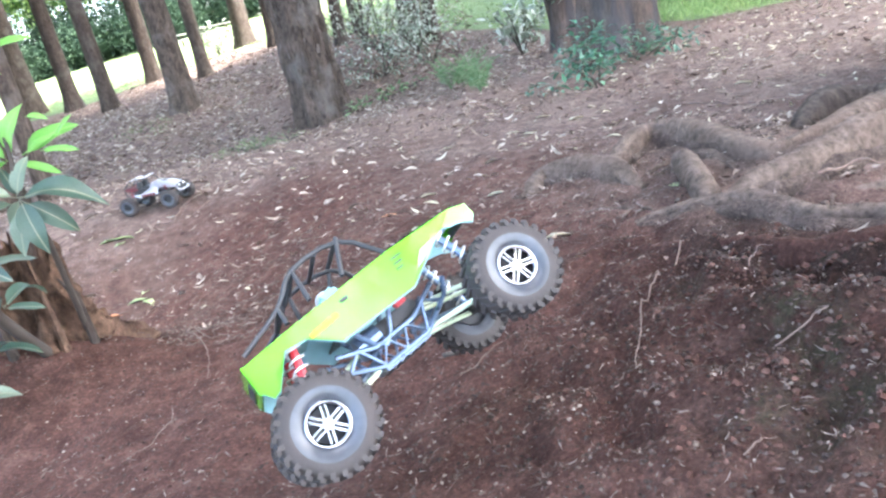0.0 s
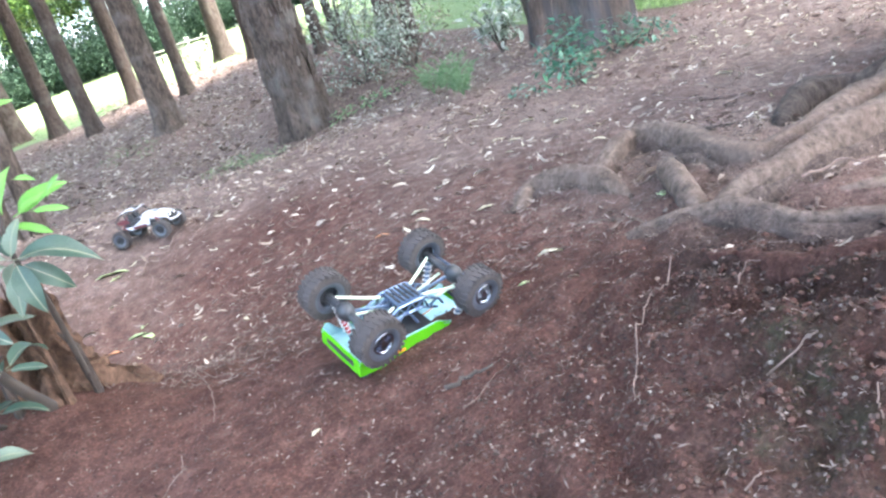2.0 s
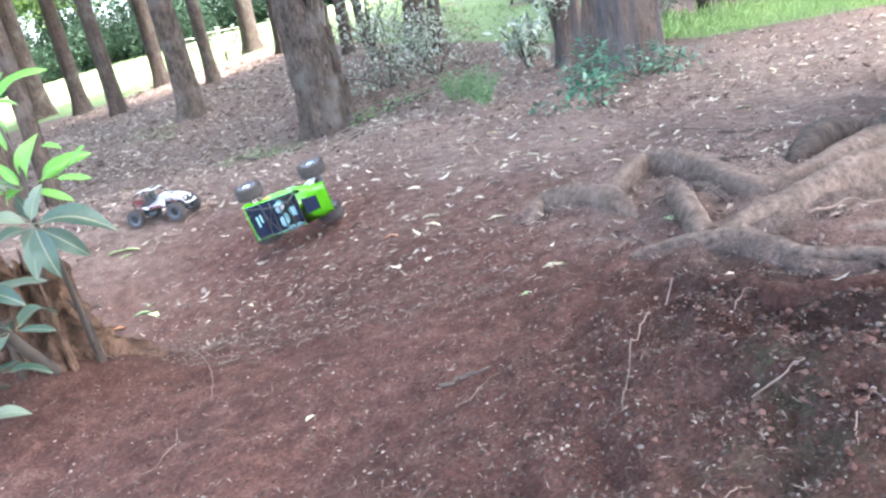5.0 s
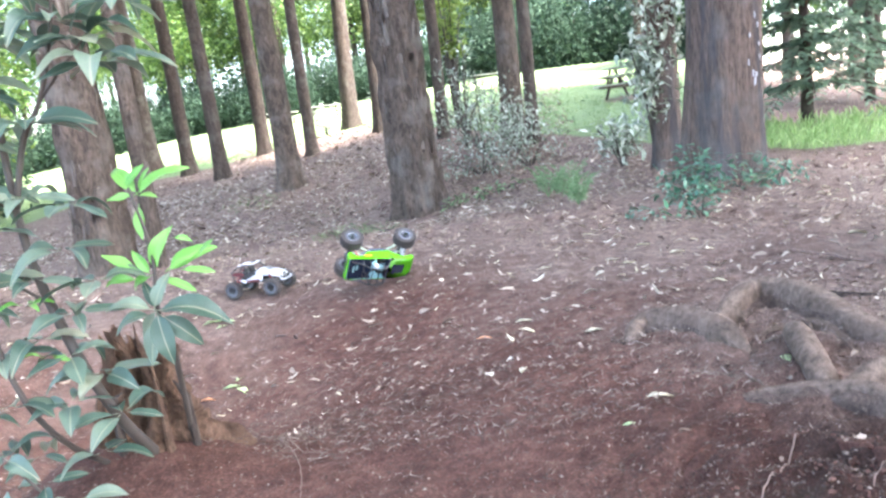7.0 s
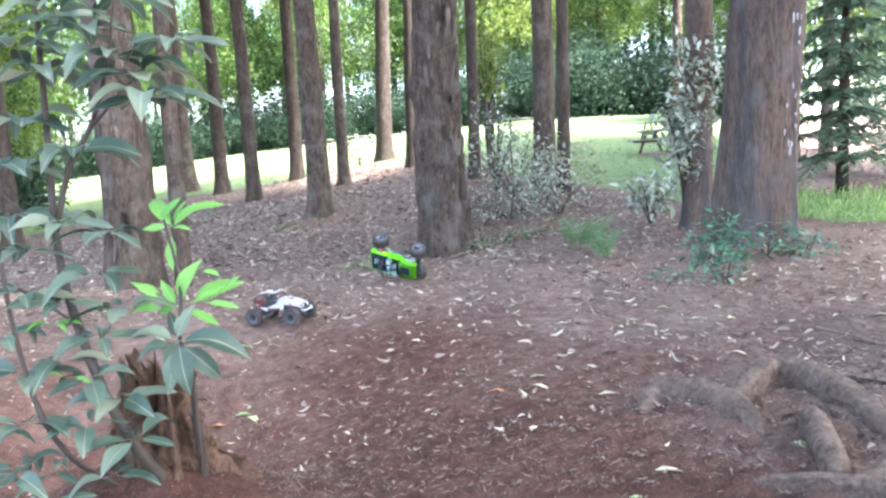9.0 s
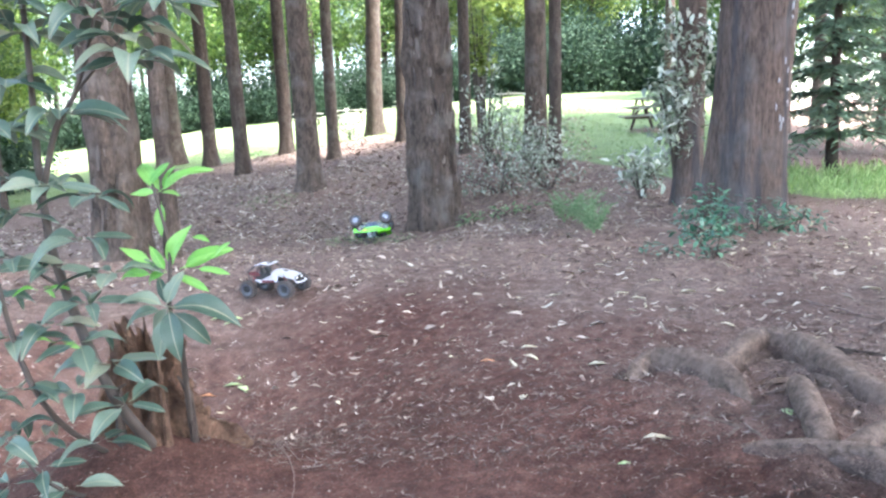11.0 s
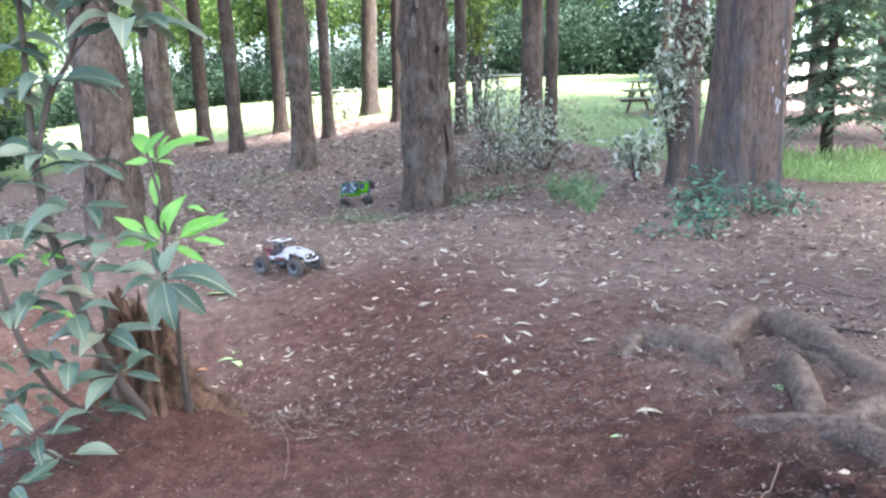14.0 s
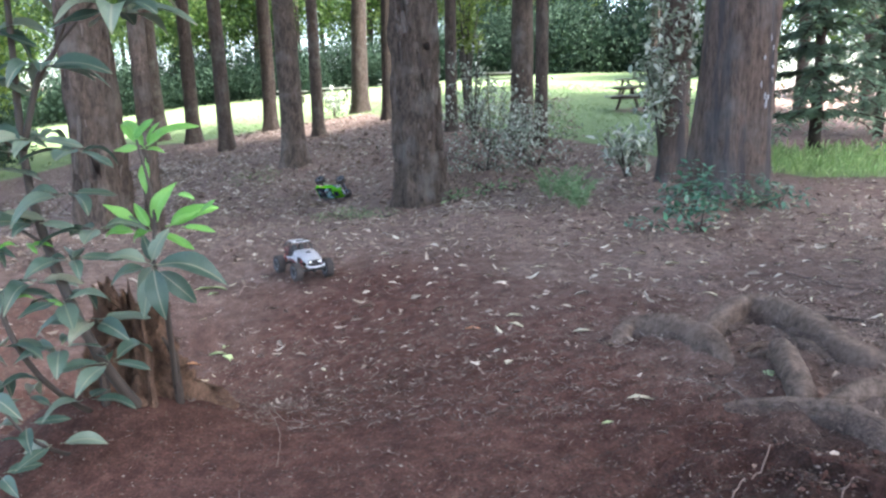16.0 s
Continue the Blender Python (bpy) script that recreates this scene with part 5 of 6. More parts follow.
picnic_table(2.02, 17.0, -52, 0.70)
picnic_table(2.35, 20.2, -40, 0.72)
picnic_table(-1.95, 28.0, 10, 0.75)
picnic_table(-9.6, 31.5, 5, 0.8)
picnic_table(-12.2, 33.2, 15, 0.8)
picnic_table(-7.2, 33.5, -10, 0.8)
picnic_table(-18.5, 21.5, 20, 0.9)
picnic_table(-16.2, 16.5, 35, 0.8)


# ---- the two model cars ----
def wheel(parent, x, y, r, w, rim_mat, lugs=18, spin=0.0):
    """A fat lugged tyre with a spoked rim; its hub turns about the car's y axis."""
    hub = new("wheel")
    hub.parent = parent
    hub.matrix_basis = pose(x, y, 0, 0, spin, 0)
    side = 1 if y > 0 else -1
    prof = [(0.42, 0.38), (0.48, 0.46), (0.68, 0.50), (0.86, 0.48), (0.93, 0.42), (0.955, 0.25), (0.965, 0.0)]
    prof = prof + [(a, -b) for a, b in prof[-2::-1]]
    bm = bmesh.new()
    rings = []
    for k in range(40):
        a = 2 * math.pi * k / 40
        rings.append([bm.verts.new((math.cos(a) * r * p, w * q, math.sin(a) * r * p)) for p, q in prof])
    for i in range(40):
        for j in range(len(prof) - 1):
            f = bm.faces.new((rings[i][j], rings[i][j + 1], rings[(i + 1) % 40][j + 1], rings[(i + 1) % 40][j]))
            f.material_index = 1 if j < 2 or j > len(prof) - 4 else 0
    part("tyre", bm, [RUBBER, RUBBER_SIDE], hub, "dusty black knobbly tyre", True)
    bm = bmesh.new()
    for k in range(lugs):
        for s in (-1, 1):
            a = 2 * math.pi * (k + 0.25 * s) / lugs
            rot = Euler((0, -a, 0)).to_matrix() @ Euler((radians(18 * s), 0, 0)).to_matrix()
            box(bm, (math.cos(a) * r * 0.965, s * w * 0.27, math.sin(a) * r * 0.965), (r * 0.075, w * 0.42, r * 0.115), rot)
            box(bm, (math.cos(a) * r * 0.90, s * w * 0.47, math.sin(a) * r * 0.90), (r * 0.12, w * 0.06, r * 0.095), Euler((0, -a, 0)).to_matrix())
    part("tread", bm, RUBBER, hub, "chunky tread lugs")
    bm = bmesh.new()
    ring = [(0.435, 0.42), (0.435, 0.34), (0.38, 0.26), (0.37, -0.3), (0.42, -0.4)]
    loops = [[bm.verts.new((math.cos(2 * math.pi * k / 32) * r * p, side * w * q, math.sin(2 * math.pi * k / 32) * r * p)) for p, q in ring] for k in range(32)]
    for i in range(32):
        for j in range(len(ring) - 1):
            bm.faces.new((loops[i][j], loops[i][j + 1], loops[(i + 1) % 32][j + 1], loops[(i + 1) % 32][j]))
    rim = part("rim", bm, rim_mat, hub, "", True)
    bm = bmesh.new()
    ring = [(0.345, 0.30), (0.35, 0.40), (0.38, 0.45), (0.425, 0.46), (0.44, 0.42)]
    loops = [[bm.verts.new((math.cos(2 * math.pi * k / 32) * r * p, side * w * q, math.sin(2 * math.pi * k / 32) * r * p)) for p, q in ring] for k in range(32)]
    for i in range(32):
        for j in range(len(ring) - 1):
            bm.faces.new((loops[i][j], loops[i][j + 1], loops[(i + 1) % 32][j + 1], loops[(i + 1) % 32][j]))
    part("rim_ring", bm, rim_mat, rim, "", True)
    for k in range(6):
        a = 2 * math.pi * k / 6
        rot = Euler((0, -a, 0)).to_matrix()
        bm = bmesh.new()
        for o in (-1, 1):
            box(bm, (math.cos(a) * r * 0.235 - math.sin(a) * o * r * 0.045, side * w * 0.36, math.sin(a) * r * 0.235 + math.cos(a) * o * r * 0.045), (r * 0.30, w * 0.10, r * 0.040), rot, r * 0.010)
        part("spoke", bm, rim_mat, rim)
    bm = bmesh.new()
    bmesh.ops.create_cone(bm, cap_ends=True, segments=16, radius1=r * 0.15, radius2=r * 0.11, depth=w * 0.24, matrix=Matrix.Translation((0, side * w * 0.30, 0)) @ Euler((radians(-90 * side), 0, 0)).to_matrix().to_4x4())
    part("hub_cap", bm, rim_mat, rim)
    bm = bmesh.new()
    bmesh.ops.create_cone(bm, cap_ends=True, segments=24, radius1=r * 0.38, radius2=r * 0.38, depth=w * 0.1, matrix=Euler((radians(90), 0, 0)).to_matrix().to_4x4() @ Matrix.Translation((0, 0, side * w * 0.05)))
    part("hub_back", bm, BLACK, rim)
    return hub


def shell_side(profile, y, thick):
    """A side panel cut to a profile in x and z."""
    bm = bmesh.new()
    a = [bm.verts.new((x, y, z)) for x, z in profile]
    b = [bm.verts.new((x, y + thick, z)) for x, z in profile]
    bm.faces.new(a)
    bm.faces.new(b[::-1])
    for i in range(len(a)):
        j = (i + 1) % len(a)
        bm.faces.new((a[i], b[i], b[j], a[j]))
    bmesh.ops.triangulate(bm, faces=[f for f in bm.faces if len(f.verts) > 4])
    return bm


def coil(a, b, r, wire, turns=7):
    a, b = Vector(a), Vector(b)
    d = (b - a)
    s = d.orthogonal().normalized()
    u = d.normalized().cross(s)
    pts = [a + d * (k / (turns * 10)) + (s * math.cos(k * 0.628) + u * math.sin(k * 0.628)) * r for k in range(turns * 10 + 1)]
    return tube(bmesh.new(), pts, wire, 5)


def rod(points, r, segs=8):
    return tube(bmesh.new(), smooth_line(points, 3) if len(points) > 2 else points, r, segs)


def build_crawler():
    car = tagged(new("model_rock_crawler"), "lime-green radio-controlled crawler with fat lugged tyres, tumbling", "toy car")
    wb, tr, r, w = 0.165, 0.123, 0.0675, 0.060
    for i, (sx, sy) in enumerate(((1, 1), (1, -1), (-1, 1), (-1, -1))):
        wheel(car, sx * wb, sy * tr, r, w, CHROME, 26, 17 * i)
    top = [(-0.228, 0.142), (-0.232, 0.100), (-0.218, 0.078), (-0.205, 0.082), (-0.192, 0.110), (-0.165, 0.124), (-0.125, 0.118), (-0.086, 0.082), (0.060, 0.080), (0.084, 0.102), (0.105, 0.122),
           (0.165, 0.128), (0.205, 0.118), (0.222, 0.108), (0.234, 0.118), (0.232, 0.140), (0.20, 0.149), (0.06, 0.152), (-0.06, 0.149), (-0.16, 0.146)]
    for sy in (-1, 1):
        part("side_panel", shell_side(top, sy * 0.098, -sy * 0.003), LIME, car, "glossy lime-green side panel")
        part("inner_panel", shell_side([(x, z - 0.002) for x, z in top], sy * 0.0945, -sy * 0.002), SHELL_INSIDE, car, "pale blue inner face")
        part("stripe", box(bmesh.new(), (-0.095, sy * 0.0990, 0.118), (0.052, 0.002, 0.007), Euler((0, radians(-3), 0)).to_matrix()), ORANGE, car, "orange stripe")
        for q in range(3):
            part("lettering", box(bmesh.new(), (0.066 - 0.003 * q, sy * 0.0990, 0.136 - q * 0.009), (0.020 - 0.004 * q, 0.002, 0.003)), BLACK, car, "small dark unreadable lettering")
        part("door_handle", box(bmesh.new(), (-0.045, sy * 0.0992, 0.132), (0.014, 0.003, 0.005)), BLACK, car)
    bm = bmesh.new()
    hood = [(0.234, 0.118), (0.232, 0.140), (0.205, 0.150), (0.13, 0.153), (0.062, 0.153)]
    rows = [[bm.verts.new((x, y, z + 0.006 * (1 - (y / 0.098) ** 2))) for y in (-0.098, -0.06, 0, 0.06, 0.098)] for x, z in hood]
    for a, b in zip(rows, rows[1:]):
        for k in range(4):
            bm.faces.new((a[k], a[k + 1], b[k + 1], b[k]))
    bmesh.ops.solidify(bm, geom=bm.faces, thickness=0.003)
    part("hood", bm, LIME, car, "lime-green hood", True)
    part("hood_vent", box(bmesh.new(), (0.128, 0, 0.1600), (0.085, 0.088, 0.004), Euler((0, radians(1), 0)).to_matrix(), 0.002), NAVY, car, "dark navy hood vent")
    part("hood_lining", box(bmesh.new(), (0.145, 0, 0.139), (0.15, 0.185, 0.003)), SHELL_INSIDE, car, "pale blue underside")
    part("rear_panel", box(bmesh.new(), (-0.229, 0, 0.118), (0.005, 0.196, 0.05), None, 0.001), LIME, car, "lime-green tail panel")
    part("tail_slot", box(bmesh.new(), (-0.2325, 0, 0.115), (0.003, 0.13, 0.016)), BLACK, car, "dark slot in the tail")
    part("grille", box(bmesh.new(), (0.2345, 0, 0.130), (0.004, 0.13, 0.014)), BLACK, car, "dark grille")
    part("rear_deck", box(bmesh.new(), (-0.135, 0, 0.141), (0.17, 0.185, 0.004)), NAVY, car, "glossy navy rear deck")
    for q in range(2):
        part("deck_bar", box(bmesh.new(), (-0.185 + 0.022 * q, 0.012 * (q % 2), 0.1440), (0.012, 0.06 - 0.016 * q, 0.003), None, 0.001), SHELL_INSIDE, car, "pale marking bar")
    bm = bmesh.new()
    bmesh.ops.create_uvsphere(bm, u_segments=16, v_segments=10, radius=0.019, matrix=Matrix.Translation((-0.035, 0.045, 0.170)))
    part("knob", bm, WHITE, car, "round white knob in the cockpit", True)
    part("dashboard", box(bmesh.new(), (0.045, 0, 0.140), (0.022, 0.165, 0.03), None, 0.005), NAVY, car)
    part("rear_lining", box(bmesh.new(), (-0.165, 0, 0.132), (0.115, 0.185, 0.003)), SHELL_INSIDE, car, "pale blue underside")
    part("floor_pan", box(bmesh.new(), (-0.01, 0, 0.100), (0.14, 0.185, 0.004)), BLACK, car)
    for sy in (-1, 1):
        part("seat", box(bmesh.new(), (-0.045, sy * 0.04, 0.135), (0.035, 0.05, 0.065), Euler((0, radians(-12), 0)).to_matrix(), 0.006), SHELL_INSIDE, car, "pale blue seat")
        y = sy * 0.086
        for pts in ([(0.062, y, 0.152), (0.015, y * 0.86, 0.216), (-0.075, y * 0.86, 0.222), (-0.13, y * 0.9, 0.185), (-0.215, y, 0.156)], [(-0.075, y * 0.86, 0.222), (-0.085, y, 0.165)], [(0.015, y * 0.86, 0.222), (-0.02, y, 0.165)], [(-0.13, y * 0.9, 0.185), (-0.135, y, 0.156)], [(-0.075, y * 0.86, 0.222), (-0.13, -y * 0.5, 0.185)]):
            part("cage_bar", rod(pts, 0.0042), BLACK, car)
    for x, y, z in ((0.015, 0.074, 0.222), (-0.075, 0.074, 0.222), (-0.13, 0.077, 0.185), (-0.03, 0.074, 0.222)):
        part("cage_bar", rod([(x, -y, z), (x, y, z)], 0.0042), BLACK, car)
    part("windscreen_frame", rod([(0.06, -0.086, 0.154), (0.06, 0.086, 0.154)], 0.004), BLACK, car)
    part("pale_box", box(bmesh.new(), (0.02, -0.01, 0.128), (0.05, 0.045, 0.03), None, 0.003), SHELL_INSIDE, car, "pale electronics box")
    for sy in (-1, 1):
        y = sy * 0.042
        frame_bars = bmesh.new()
        for pts in ([(-0.11, y, 0.062), (-0.095, y, 0.040), (-0.04, y, 0.012), (0.04, y, 0.012), (0.095, y, 0.040), (0.11, y, 0.062)], [(-0.09, y, 0.066), (-0.035, y, 0.042), (0.035, y, 0.042), (0.09, y, 0.066)], [(-0.085, y, 0.036), (-0.06, y, 0.055), (-0.04, y, 0.014), (-0.018, y, 0.042), (0.0, y, 0.013), (0.018, y, 0.042), (0.04, y, 0.014), (0.06, y, 0.055), (0.085, y, 0.036)]):
            tube(frame_bars, pts, 0.0040, 6)
        part("chassis_plate", frame_bars, STEEL, car, "blue-grey cut-out chassis plate")
        part("chassis_strut", rod([(-0.06, sy * 0.042, 0.10), (-0.02, sy * 0.042, 0.035), (0.03, sy * 0.042, 0.10)], 0.004), STEEL, car)
    part("skid_plate", box(bmesh.new(), (0.0, 0, 0.008), (0.085, 0.072, 0.006), None, 0.002), STEEL, car, "ribbed grey skid plate")
    for k in range(5):
        part("skid_rib", box(bmesh.new(), (-0.03 + 0.015 * k, 0, 0.004), (0.006, 0.066, 0.004)), BLACK, car)
    part("battery", box(bmesh.new(), (0.01, 0.0, 0.055), (0.10, 0.045, 0.03), None, 0.004), BLACK, car)
    part("motor", rod([(-0.055, -0.02, 0.055), (-0.015, -0.02, 0.055)], 0.018, 14), STEEL, car)
    part("plug", box(bmesh.new(), (0.035, -0.035, 0.075), (0.02, 0.015, 0.014), None, 0.002), RED, car, "red plug")
    for sx in (-1, 1):
        part("axle", rod([(sx * wb, -tr + 0.02, 0), (sx * wb, tr - 0.02, 0)], 0.012, 10), BLACK, car)
        bm = bmesh.new()
        bmesh.ops.create_icosphere(bm, subdivisions=2, radius=0.027, matrix=Matrix.Translation((sx * wb, 0.02 * sx, 0)) @ Matrix.Diagonal((0.9, 1.2, 1, 1)))
        part("differential", bm, BLACK, car, "", True)
        part("drive_shaft", rod([(sx * 0.03, 0, 0.03), (sx * (wb - 0.02), 0.015 * sx, 0.004)], 0.005), STEEL, car)
        for sy in (-1, 1):
            part("lower_link", rod([(sx * 0.05, sy * 0.03, 0.014), (sx * 0.10, sy * 0.055, 0.006), (sx * (wb - 0.01), sy * 0.085, -0.004)], 0.0042), ROD, car, "pale link rod")
            part("upper_link", rod([(sx * 0.06, sy * 0.028, 0.05), (sx * (wb - 0.005), sy * 0.035, 0.026)], 0.0036), ROD, car)
            a, b = (sx * (wb - 0.035), sy * 0.070, 0.118), (sx * (wb - 0.006), sy * 0.082, 0.012)
            shock = part("shock", rod([a, b], 0.0065), RED if sx < 0 else STEEL, car)
            part("spring", coil(a, b, 0.0115, 0.0016, 8), SPRING, shock, "pale coil spring")
    part("steering_rod", rod([(wb + 0.025, -0.085, 0.005), (wb + 0.025, 0.085, 0.005)], 0.0035), STEEL, car)
    for k in range(3):
        part("wire", rod([(0.03, -0.03 + 0.01 * k, 0.085), (0.06, -0.05 + 0.03 * k, 0.10), (0.09, -0.02 + 0.02 * k, 0.085)], 0.0015, 5), (RED, BLACK, ORANGE)[k], car)
    for ob in car.children:
        if ob.name.split('.')[0] in ('side_panel', 'inner_panel', 'stripe', 'decal', 'lettering', 'door_handle', 'hood', 'hood_vent', 'hood_lining', 'rear_panel', 'tail_slot', 'grille', 'rear_deck', 'rear_lining', 'floor_pan', 'seat', 'cage_bar', 'windscreen_frame', 'pale_box', 'deck_bar', 'knob', 'dashboard'):
            for v in ob.data.vertices:
                v.co.y *= 1 - 0.20 * min(1.0, max(0.0, (v.co.x - 0.10) / 0.134))
            ob.scale = (0.87, 0.94, 0.89)
    return car


def build_buggy():
    car = tagged(new("model_buggy"), "white and maroon radio-controlled buggy standing on bare soil", "toy car")
    wb, tr, r, w = 0.15, 0.105, 0.06, 0.048
    for i, (sx, sy) in enumerate(((1, 1), (1, -1), (-1, 1), (-1, -1))):
        wheel(car, sx * wb, sy * tr, r, w, BLACK, 16, 23 * i)
    bm = bmesh.new()
    rows = []
    for x, hw, z in ((0.195, 0.045, 0.058), (0.185, 0.055, 0.078), (0.12, 0.062, 0.096), (0.05, 0.068, 0.106), (0.02, 0.070, 0.108)):
        rows.append([bm.verts.new((x, y * hw, z + dz)) for y, dz in ((-1, -0.022), (-0.92, 0), (0, 0.006), (0.92, 0), (1, -0.022))])
    for a, b in zip(rows, rows[1:]):
        for k in range(4):
            bm.faces.new((a[k], a[k + 1], b[k + 1], b[k]))
    bmesh.ops.solidify(bm, geom=bm.faces, thickness=0.003)
    part("hood", bm, WHITE, car, "white hood", True)
    part("hood_mark", box(bmesh.new(), (0.10, 0, 0.1065), (0.03, 0.03, 0.002), Euler((0, radians(9), 0)).to_matrix()), BLACK, car, "small dark mark")
    part("nose", box(bmesh.new(), (0.192, 0, 0.052), (0.014, 0.085, 0.04), None, 0.004), BLACK, car)
    part("bumper", rod([(0.20, -0.06, 0.040), (0.225, -0.04, 0.034), (0.225, 0.04, 0.034), (0.20, 0.06, 0.040)], 0.006), WHITE, car, "pale bumper")
    for sy in (-1, 1):
        part("headlamp", box(bmesh.new(), (0.200, sy * 0.03, 0.062), (0.006, 0.018, 0.014), None, 0.002), LAMP_GLASS, car, "clear headlamp")
        part("side_panel", shell_side([(0.04, 0.098), (0.075, 0.078), (0.06, 0.040), (-0.08, 0.034), (-0.12, 0.058), (-0.06, 0.056), (0.01, 0.062)], sy * 0.068, -sy * 0.003), WHITE, car, "white side panel")
        part("sill", box(bmesh.new(), (-0.01, sy * 0.070, 0.045), (0.10, 0.003, 0.016), None, 0.001), MAROON, car, "maroon sill stripe")
        part("rear_quarter", shell_side([(-0.085, 0.108), (-0.075, 0.080), (-0.14, 0.082), (-0.17, 0.096), (-0.155, 0.110)], sy * 0.060, -sy * 0.003), MAROON, car, "maroon rear quarter")
        y = sy * 0.062
        for pts in ([(0.03, y, 0.104), (-0.015, y * 0.85, 0.150), (-0.10, y * 0.85, 0.152), (-0.17, y * 0.9, 0.112)], [(-0.06, y * 0.85, 0.151), (-0.07, y, 0.080)], [(-0.17, y * 0.9, 0.112), (-0.165, y * 0.8, 0.05), (-0.06, y, 0.036)]):
            part("cage_bar", rod(pts, 0.004), BLACK, car)
        for sx in (-1, 1):
            a, b = (sx * 0.115, sy * 0.055, 0.085), (sx * (wb - 0.005), sy * 0.07, 0.01)
            shock = part("shock", rod([a, b], 0.006), BLACK, car)
            part("spring", coil(a, b, 0.009, 0.0014, 6), RED, shock)
            part("lower_link", rod([(sx * 0.05, sy * 0.03, 0.02), (sx * wb, sy * 0.07, 0.0)], 0.004), BLACK, car)
    part("roof", box(bmesh.new(), (-0.055, 0, 0.1555), (0.122, 0.114, 0.005), Euler((0, radians(-2), 0)).to_matrix(), 0.002), WHITE, car, "white roof panel")
    part("roof_light", box(bmesh.new(), (-0.02, 0, 0.163), (0.012, 0.06, 0.010), None, 0.003), BLACK, car)
    part("cabin", box(bmesh.new(), (-0.06, 0, 0.070), (0.15, 0.11, 0.05), None, 0.008), BLACK, car)
    for sy in (-1, 1):
        part("seat", box(bmesh.new(), (-0.07, sy * 0.025, 0.105), (0.025, 0.035, 0.05), Euler((0, radians(-12), 0)).to_matrix(), 0.004), BLACK, car)
    part("chassis", box(bmesh.new(), (0, 0, 0.035), (0.24, 0.09, 0.02), None, 0.004), BLACK, car)
    part("rear_rack", box(bmesh.new(), (-0.155, 0, 0.10), (0.05, 0.10, 0.006), Euler((0, radians(-18), 0)).to_matrix()), MAROON, car, "maroon rear rack")
    for sx in (-1, 1):
        part("axle", rod([(sx * wb, -tr + 0.02, 0), (sx * wb, tr - 0.02, 0)], 0.010, 10), BLACK, car)
        bm = bmesh.new()
        bmesh.ops.create_icosphere(bm, subdivisions=2, radius=0.02, matrix=Matrix.Translation((sx * wb, 0.012, 0)))
        part("differential", bm, BLACK, car, "", True)
    part("aerial", rod([(-0.12, 0.03, 0.10), (-0.125, 0.032, 0.17), (-0.14, 0.034, 0.215)], 0.0012, 5), BLACK, car)
    return car


def shrink(car, k):
    """Scales a finished car about its middle."""
    done = set()
    for ob in car.children_recursive:
        if ob.data and ob.data.name not in done:
            done.add(ob.data.name)
            ob.data.transform(Matrix.Scale(k, 4))
        ob.matrix_basis.translation = ob.matrix_basis.translation * k
    return car


CRAWLER, BUGGY = shrink(build_crawler(), 0.97), shrink(build_buggy(), 0.92)


# ---- what moves ----
def car_pose(x, y, z, heading, nose_up, roll):
    return Matrix.Translation((x, y, z)) @ Euler((radians(roll), radians(-nose_up), radians(heading)), "XYZ").to_matrix().to_4x4()


def resting_z(x, y, heading, nose_up, roll, hull, r):
    """The height at which the lowest of the hull's points touches the ground."""
    m = car_pose(x, y, 0, heading, nose_up, roll)
    best = -9.0
    for p, rad in hull:
        q = m @ Vector(p)
        best = max(best, gz(q.x, q.y) + rad - q.z)
    return best


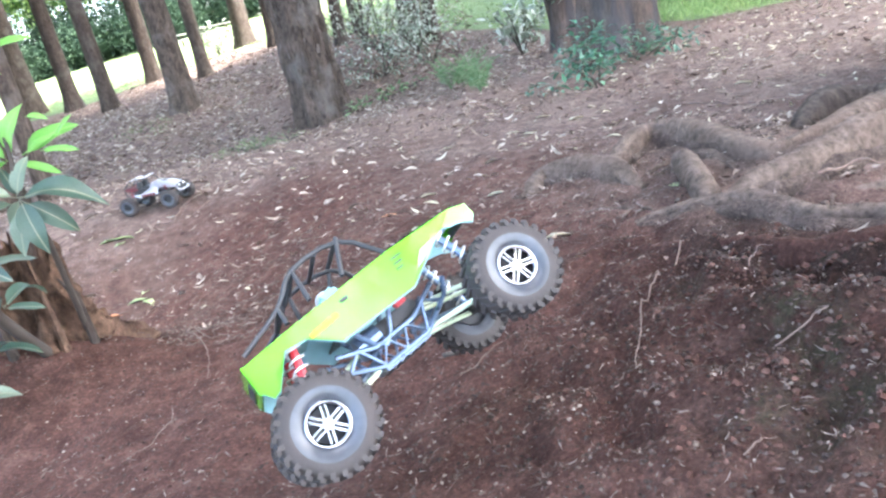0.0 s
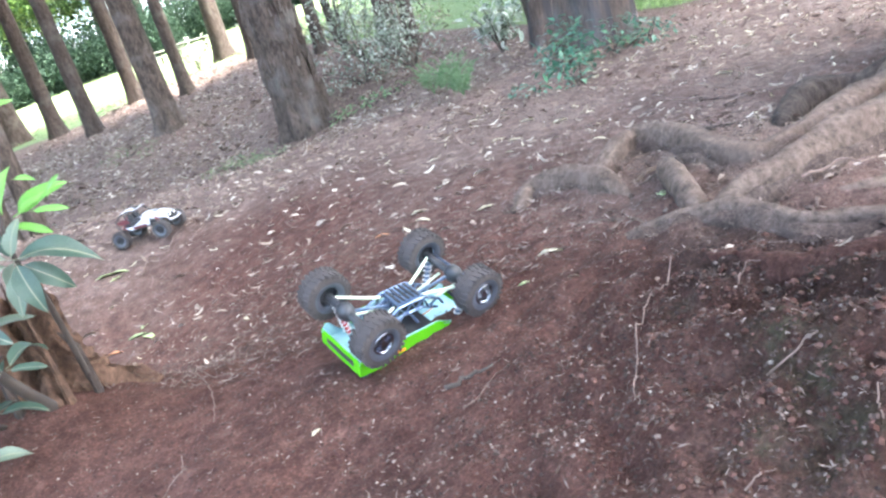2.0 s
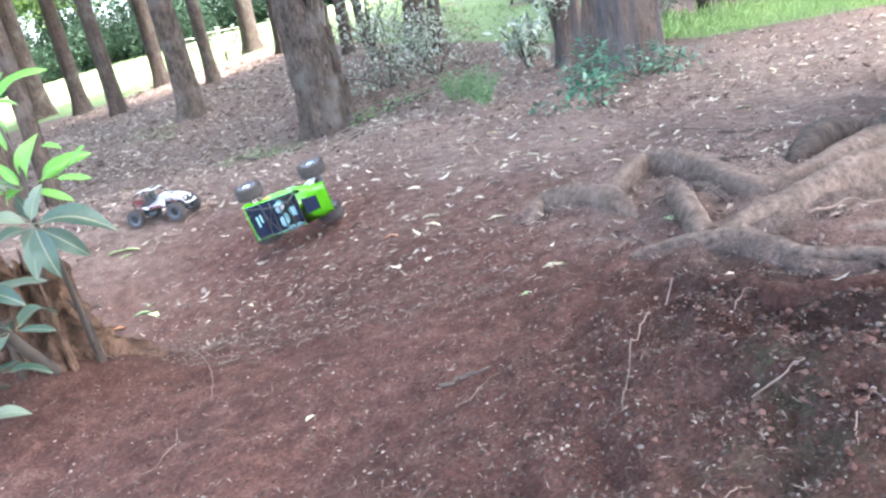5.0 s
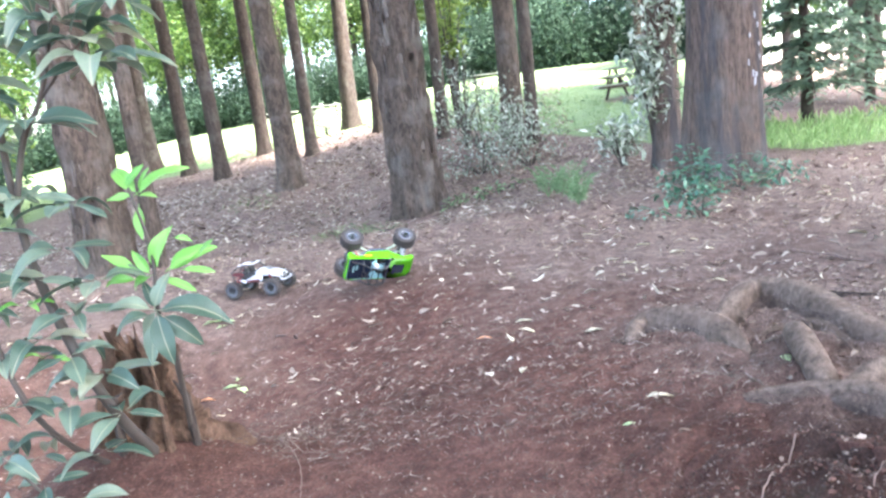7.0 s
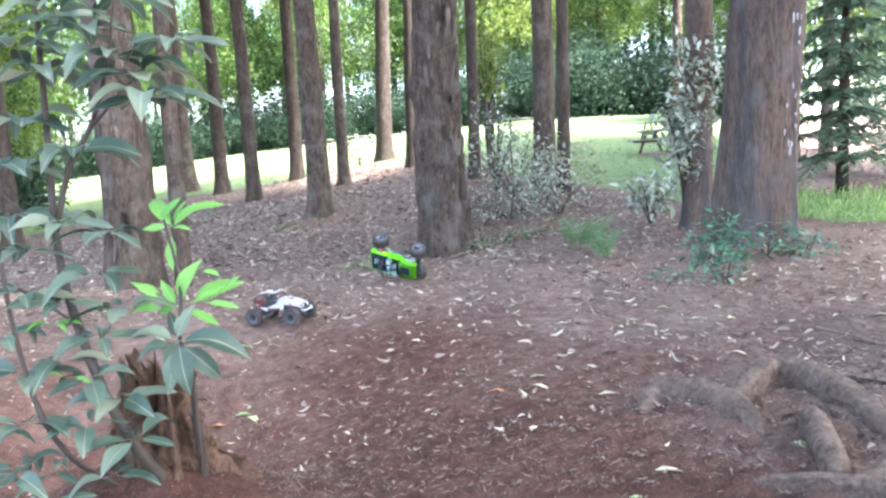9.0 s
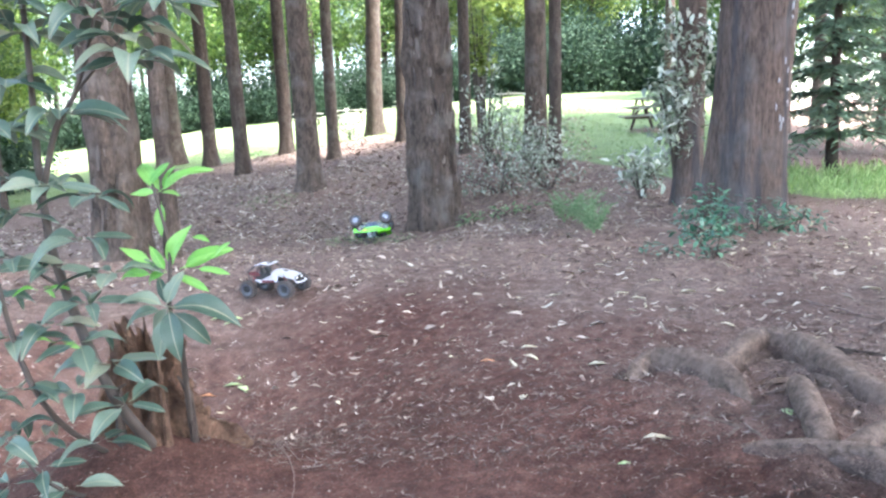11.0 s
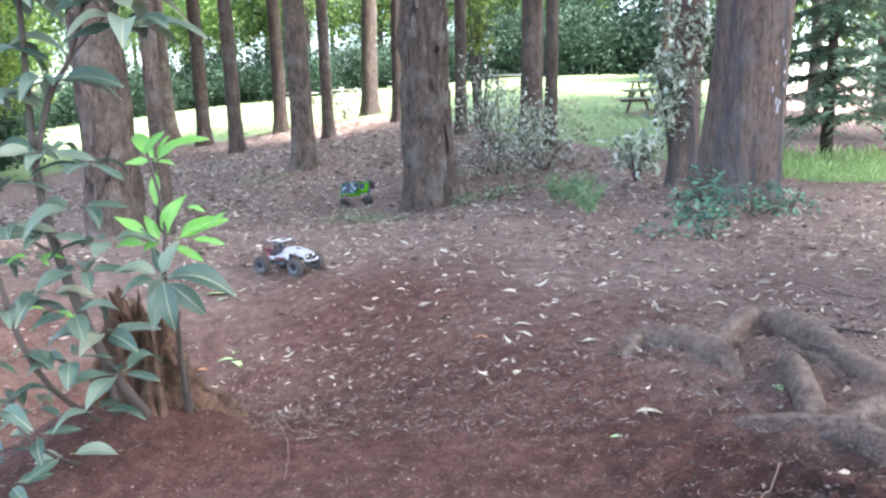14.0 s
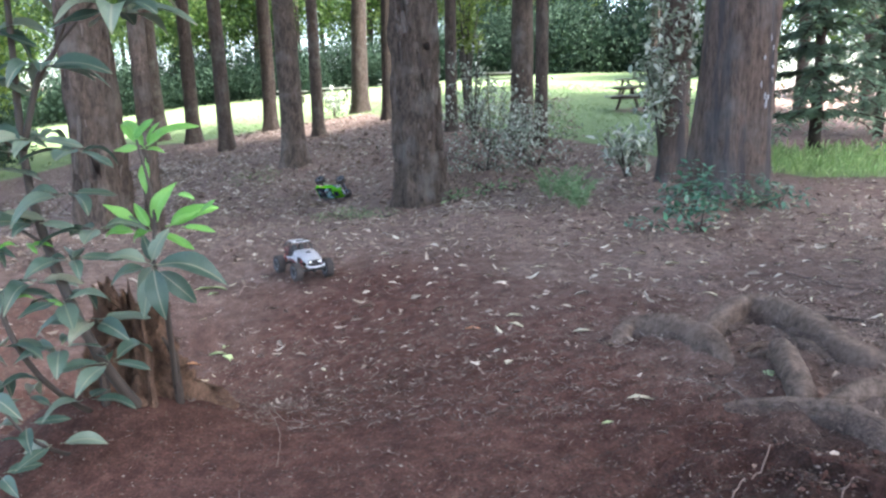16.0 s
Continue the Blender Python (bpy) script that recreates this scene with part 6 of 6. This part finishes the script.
# seconds, x, y, height (0: resting on the ground), heading, nose up, roll: it tumbles sideways down the slope
TUMBLE = [
    (0.0, -0.140, 0.921, 0.552, 34, 16, -34), (0.5, -0.143, 1.029, 0.579, 33, 14, -34), (1.0, -0.133, 1.222, 0.550, 30, 11, -65), (1.5, -0.119, 1.427, 0.502, 38, 0, -95), (2.0, -0.211, 1.731, 0.435, 37, -4, -160),
    (2.5, -0.339, 1.851, 0.497, 34, -14, -223), (3.0, -0.446, 2.095, 0.443, 2, 15, -301), (5.5, -1.006, 3.653, 0.353, 10, 7, -700), (6.0, -0.997, 3.681, 0.390, 18, 7, -755), (6.5, -1.078, 4.050, 0.420, 20, 0, -866),
    (7.0, -1.100, 4.050, 0.480, 30, -8, -950), (7.5, -1.223, 4.440, 0.446, 34, 9, -1055), (8.0, -1.250, 4.680, 0.461, 26, 7, -1122), (8.5, -1.370, 5.150, 0.457, 24, -4, -1232), (9.0, -1.42, 5.45, 0, -8, -15, -1318),
    (9.5, -1.586, 5.675, 0.465, 20, 9, -1400), (12.0, -2.412, 8.389, 0, 5, 2, -1812), (12.5, -2.22, 7.80, 0, -8, 4, -1848), (13.0, -2.732, 9.239, 0, 5, 0, -1945), (13.5, -2.557, 8.75, 0, 0, -1, -2040),
    (14.0, -2.70, 9.10, 0, -5, 5, -2110), (14.5, -2.793, 9.283, 0, -8, -6, -2170), (15.0, -2.70, 8.80, 0, -10, 2, -2219), (15.5, -3.00, 9.50, 0, 12, 0, -2298), (16.0, -2.93, 9.20, 0, -15, 1, -2394),
]
BUGGY_ROWS = [
    (0.0, -1.905, 4.20, -9, 2, 3), (9.7, -1.905, 4.19, -9, 2, 3), (11.8, -1.83, 4.15, -14, 3, 2), (12.5, -1.81, 4.136, -16, 4, 2), (13.5, -1.773, 4.159, -17, 3, 1), (14.0, -1.73, 4.15, -21, 2, 2),
    (14.5, -1.678, 4.132, -28, 1, 4), (15.0, -1.63, 4.08, -32, 0, 4), (15.5, -1.582, 4.05, -39, 0, 3), (16.0, -1.518, 3.984, -48, -1, 1),
]


def motions():
    hull = [((sx * 0.160, sy * 0.119, 0), 0.0655) for sx in (-1, 1) for sy in (-1, 1)] + [((x, sy * 0.09, z), 0.0) for sy in (-1, 1) for x, z in ((-0.218, 0.136), (0.214, 0.136), (-0.03, 0.216))]
    ts = [r[0] for r in TUMBLE]
    full = []
    for t, x, y, z, a, b, c in TUMBLE:
        full.append((x, y, z or resting_z(x, y, a, b, c, hull, 0.0775), a, b, c))
    full = np.array(full)
    rows = []
    for k in range(65):
        t = k * 0.25
        v = [float(np.interp(t, ts, full[:, i])) for i in range(6)]
        if 3.0 < t < 5.5 or 9.5 < t < 12.0:
            v[2] = resting_z(v[0], v[1], v[3], v[4], v[5], hull, 0.0775)
        rows.append((t, car_pose(*v)))
    walk(CRAWLER, rows)
    hull = [((sx * 0.138, sy * 0.097, 0), 0.0535) for sx in (-1, 1) for sy in (-1, 1)]
    walk(BUGGY, [(t, car_pose(x, y, resting_z(x, y, a, b, c, hull, 0.06) - 0.004, a, b, c)) for t, x, y, a, b, c in BUGGY_ROWS])


motions()
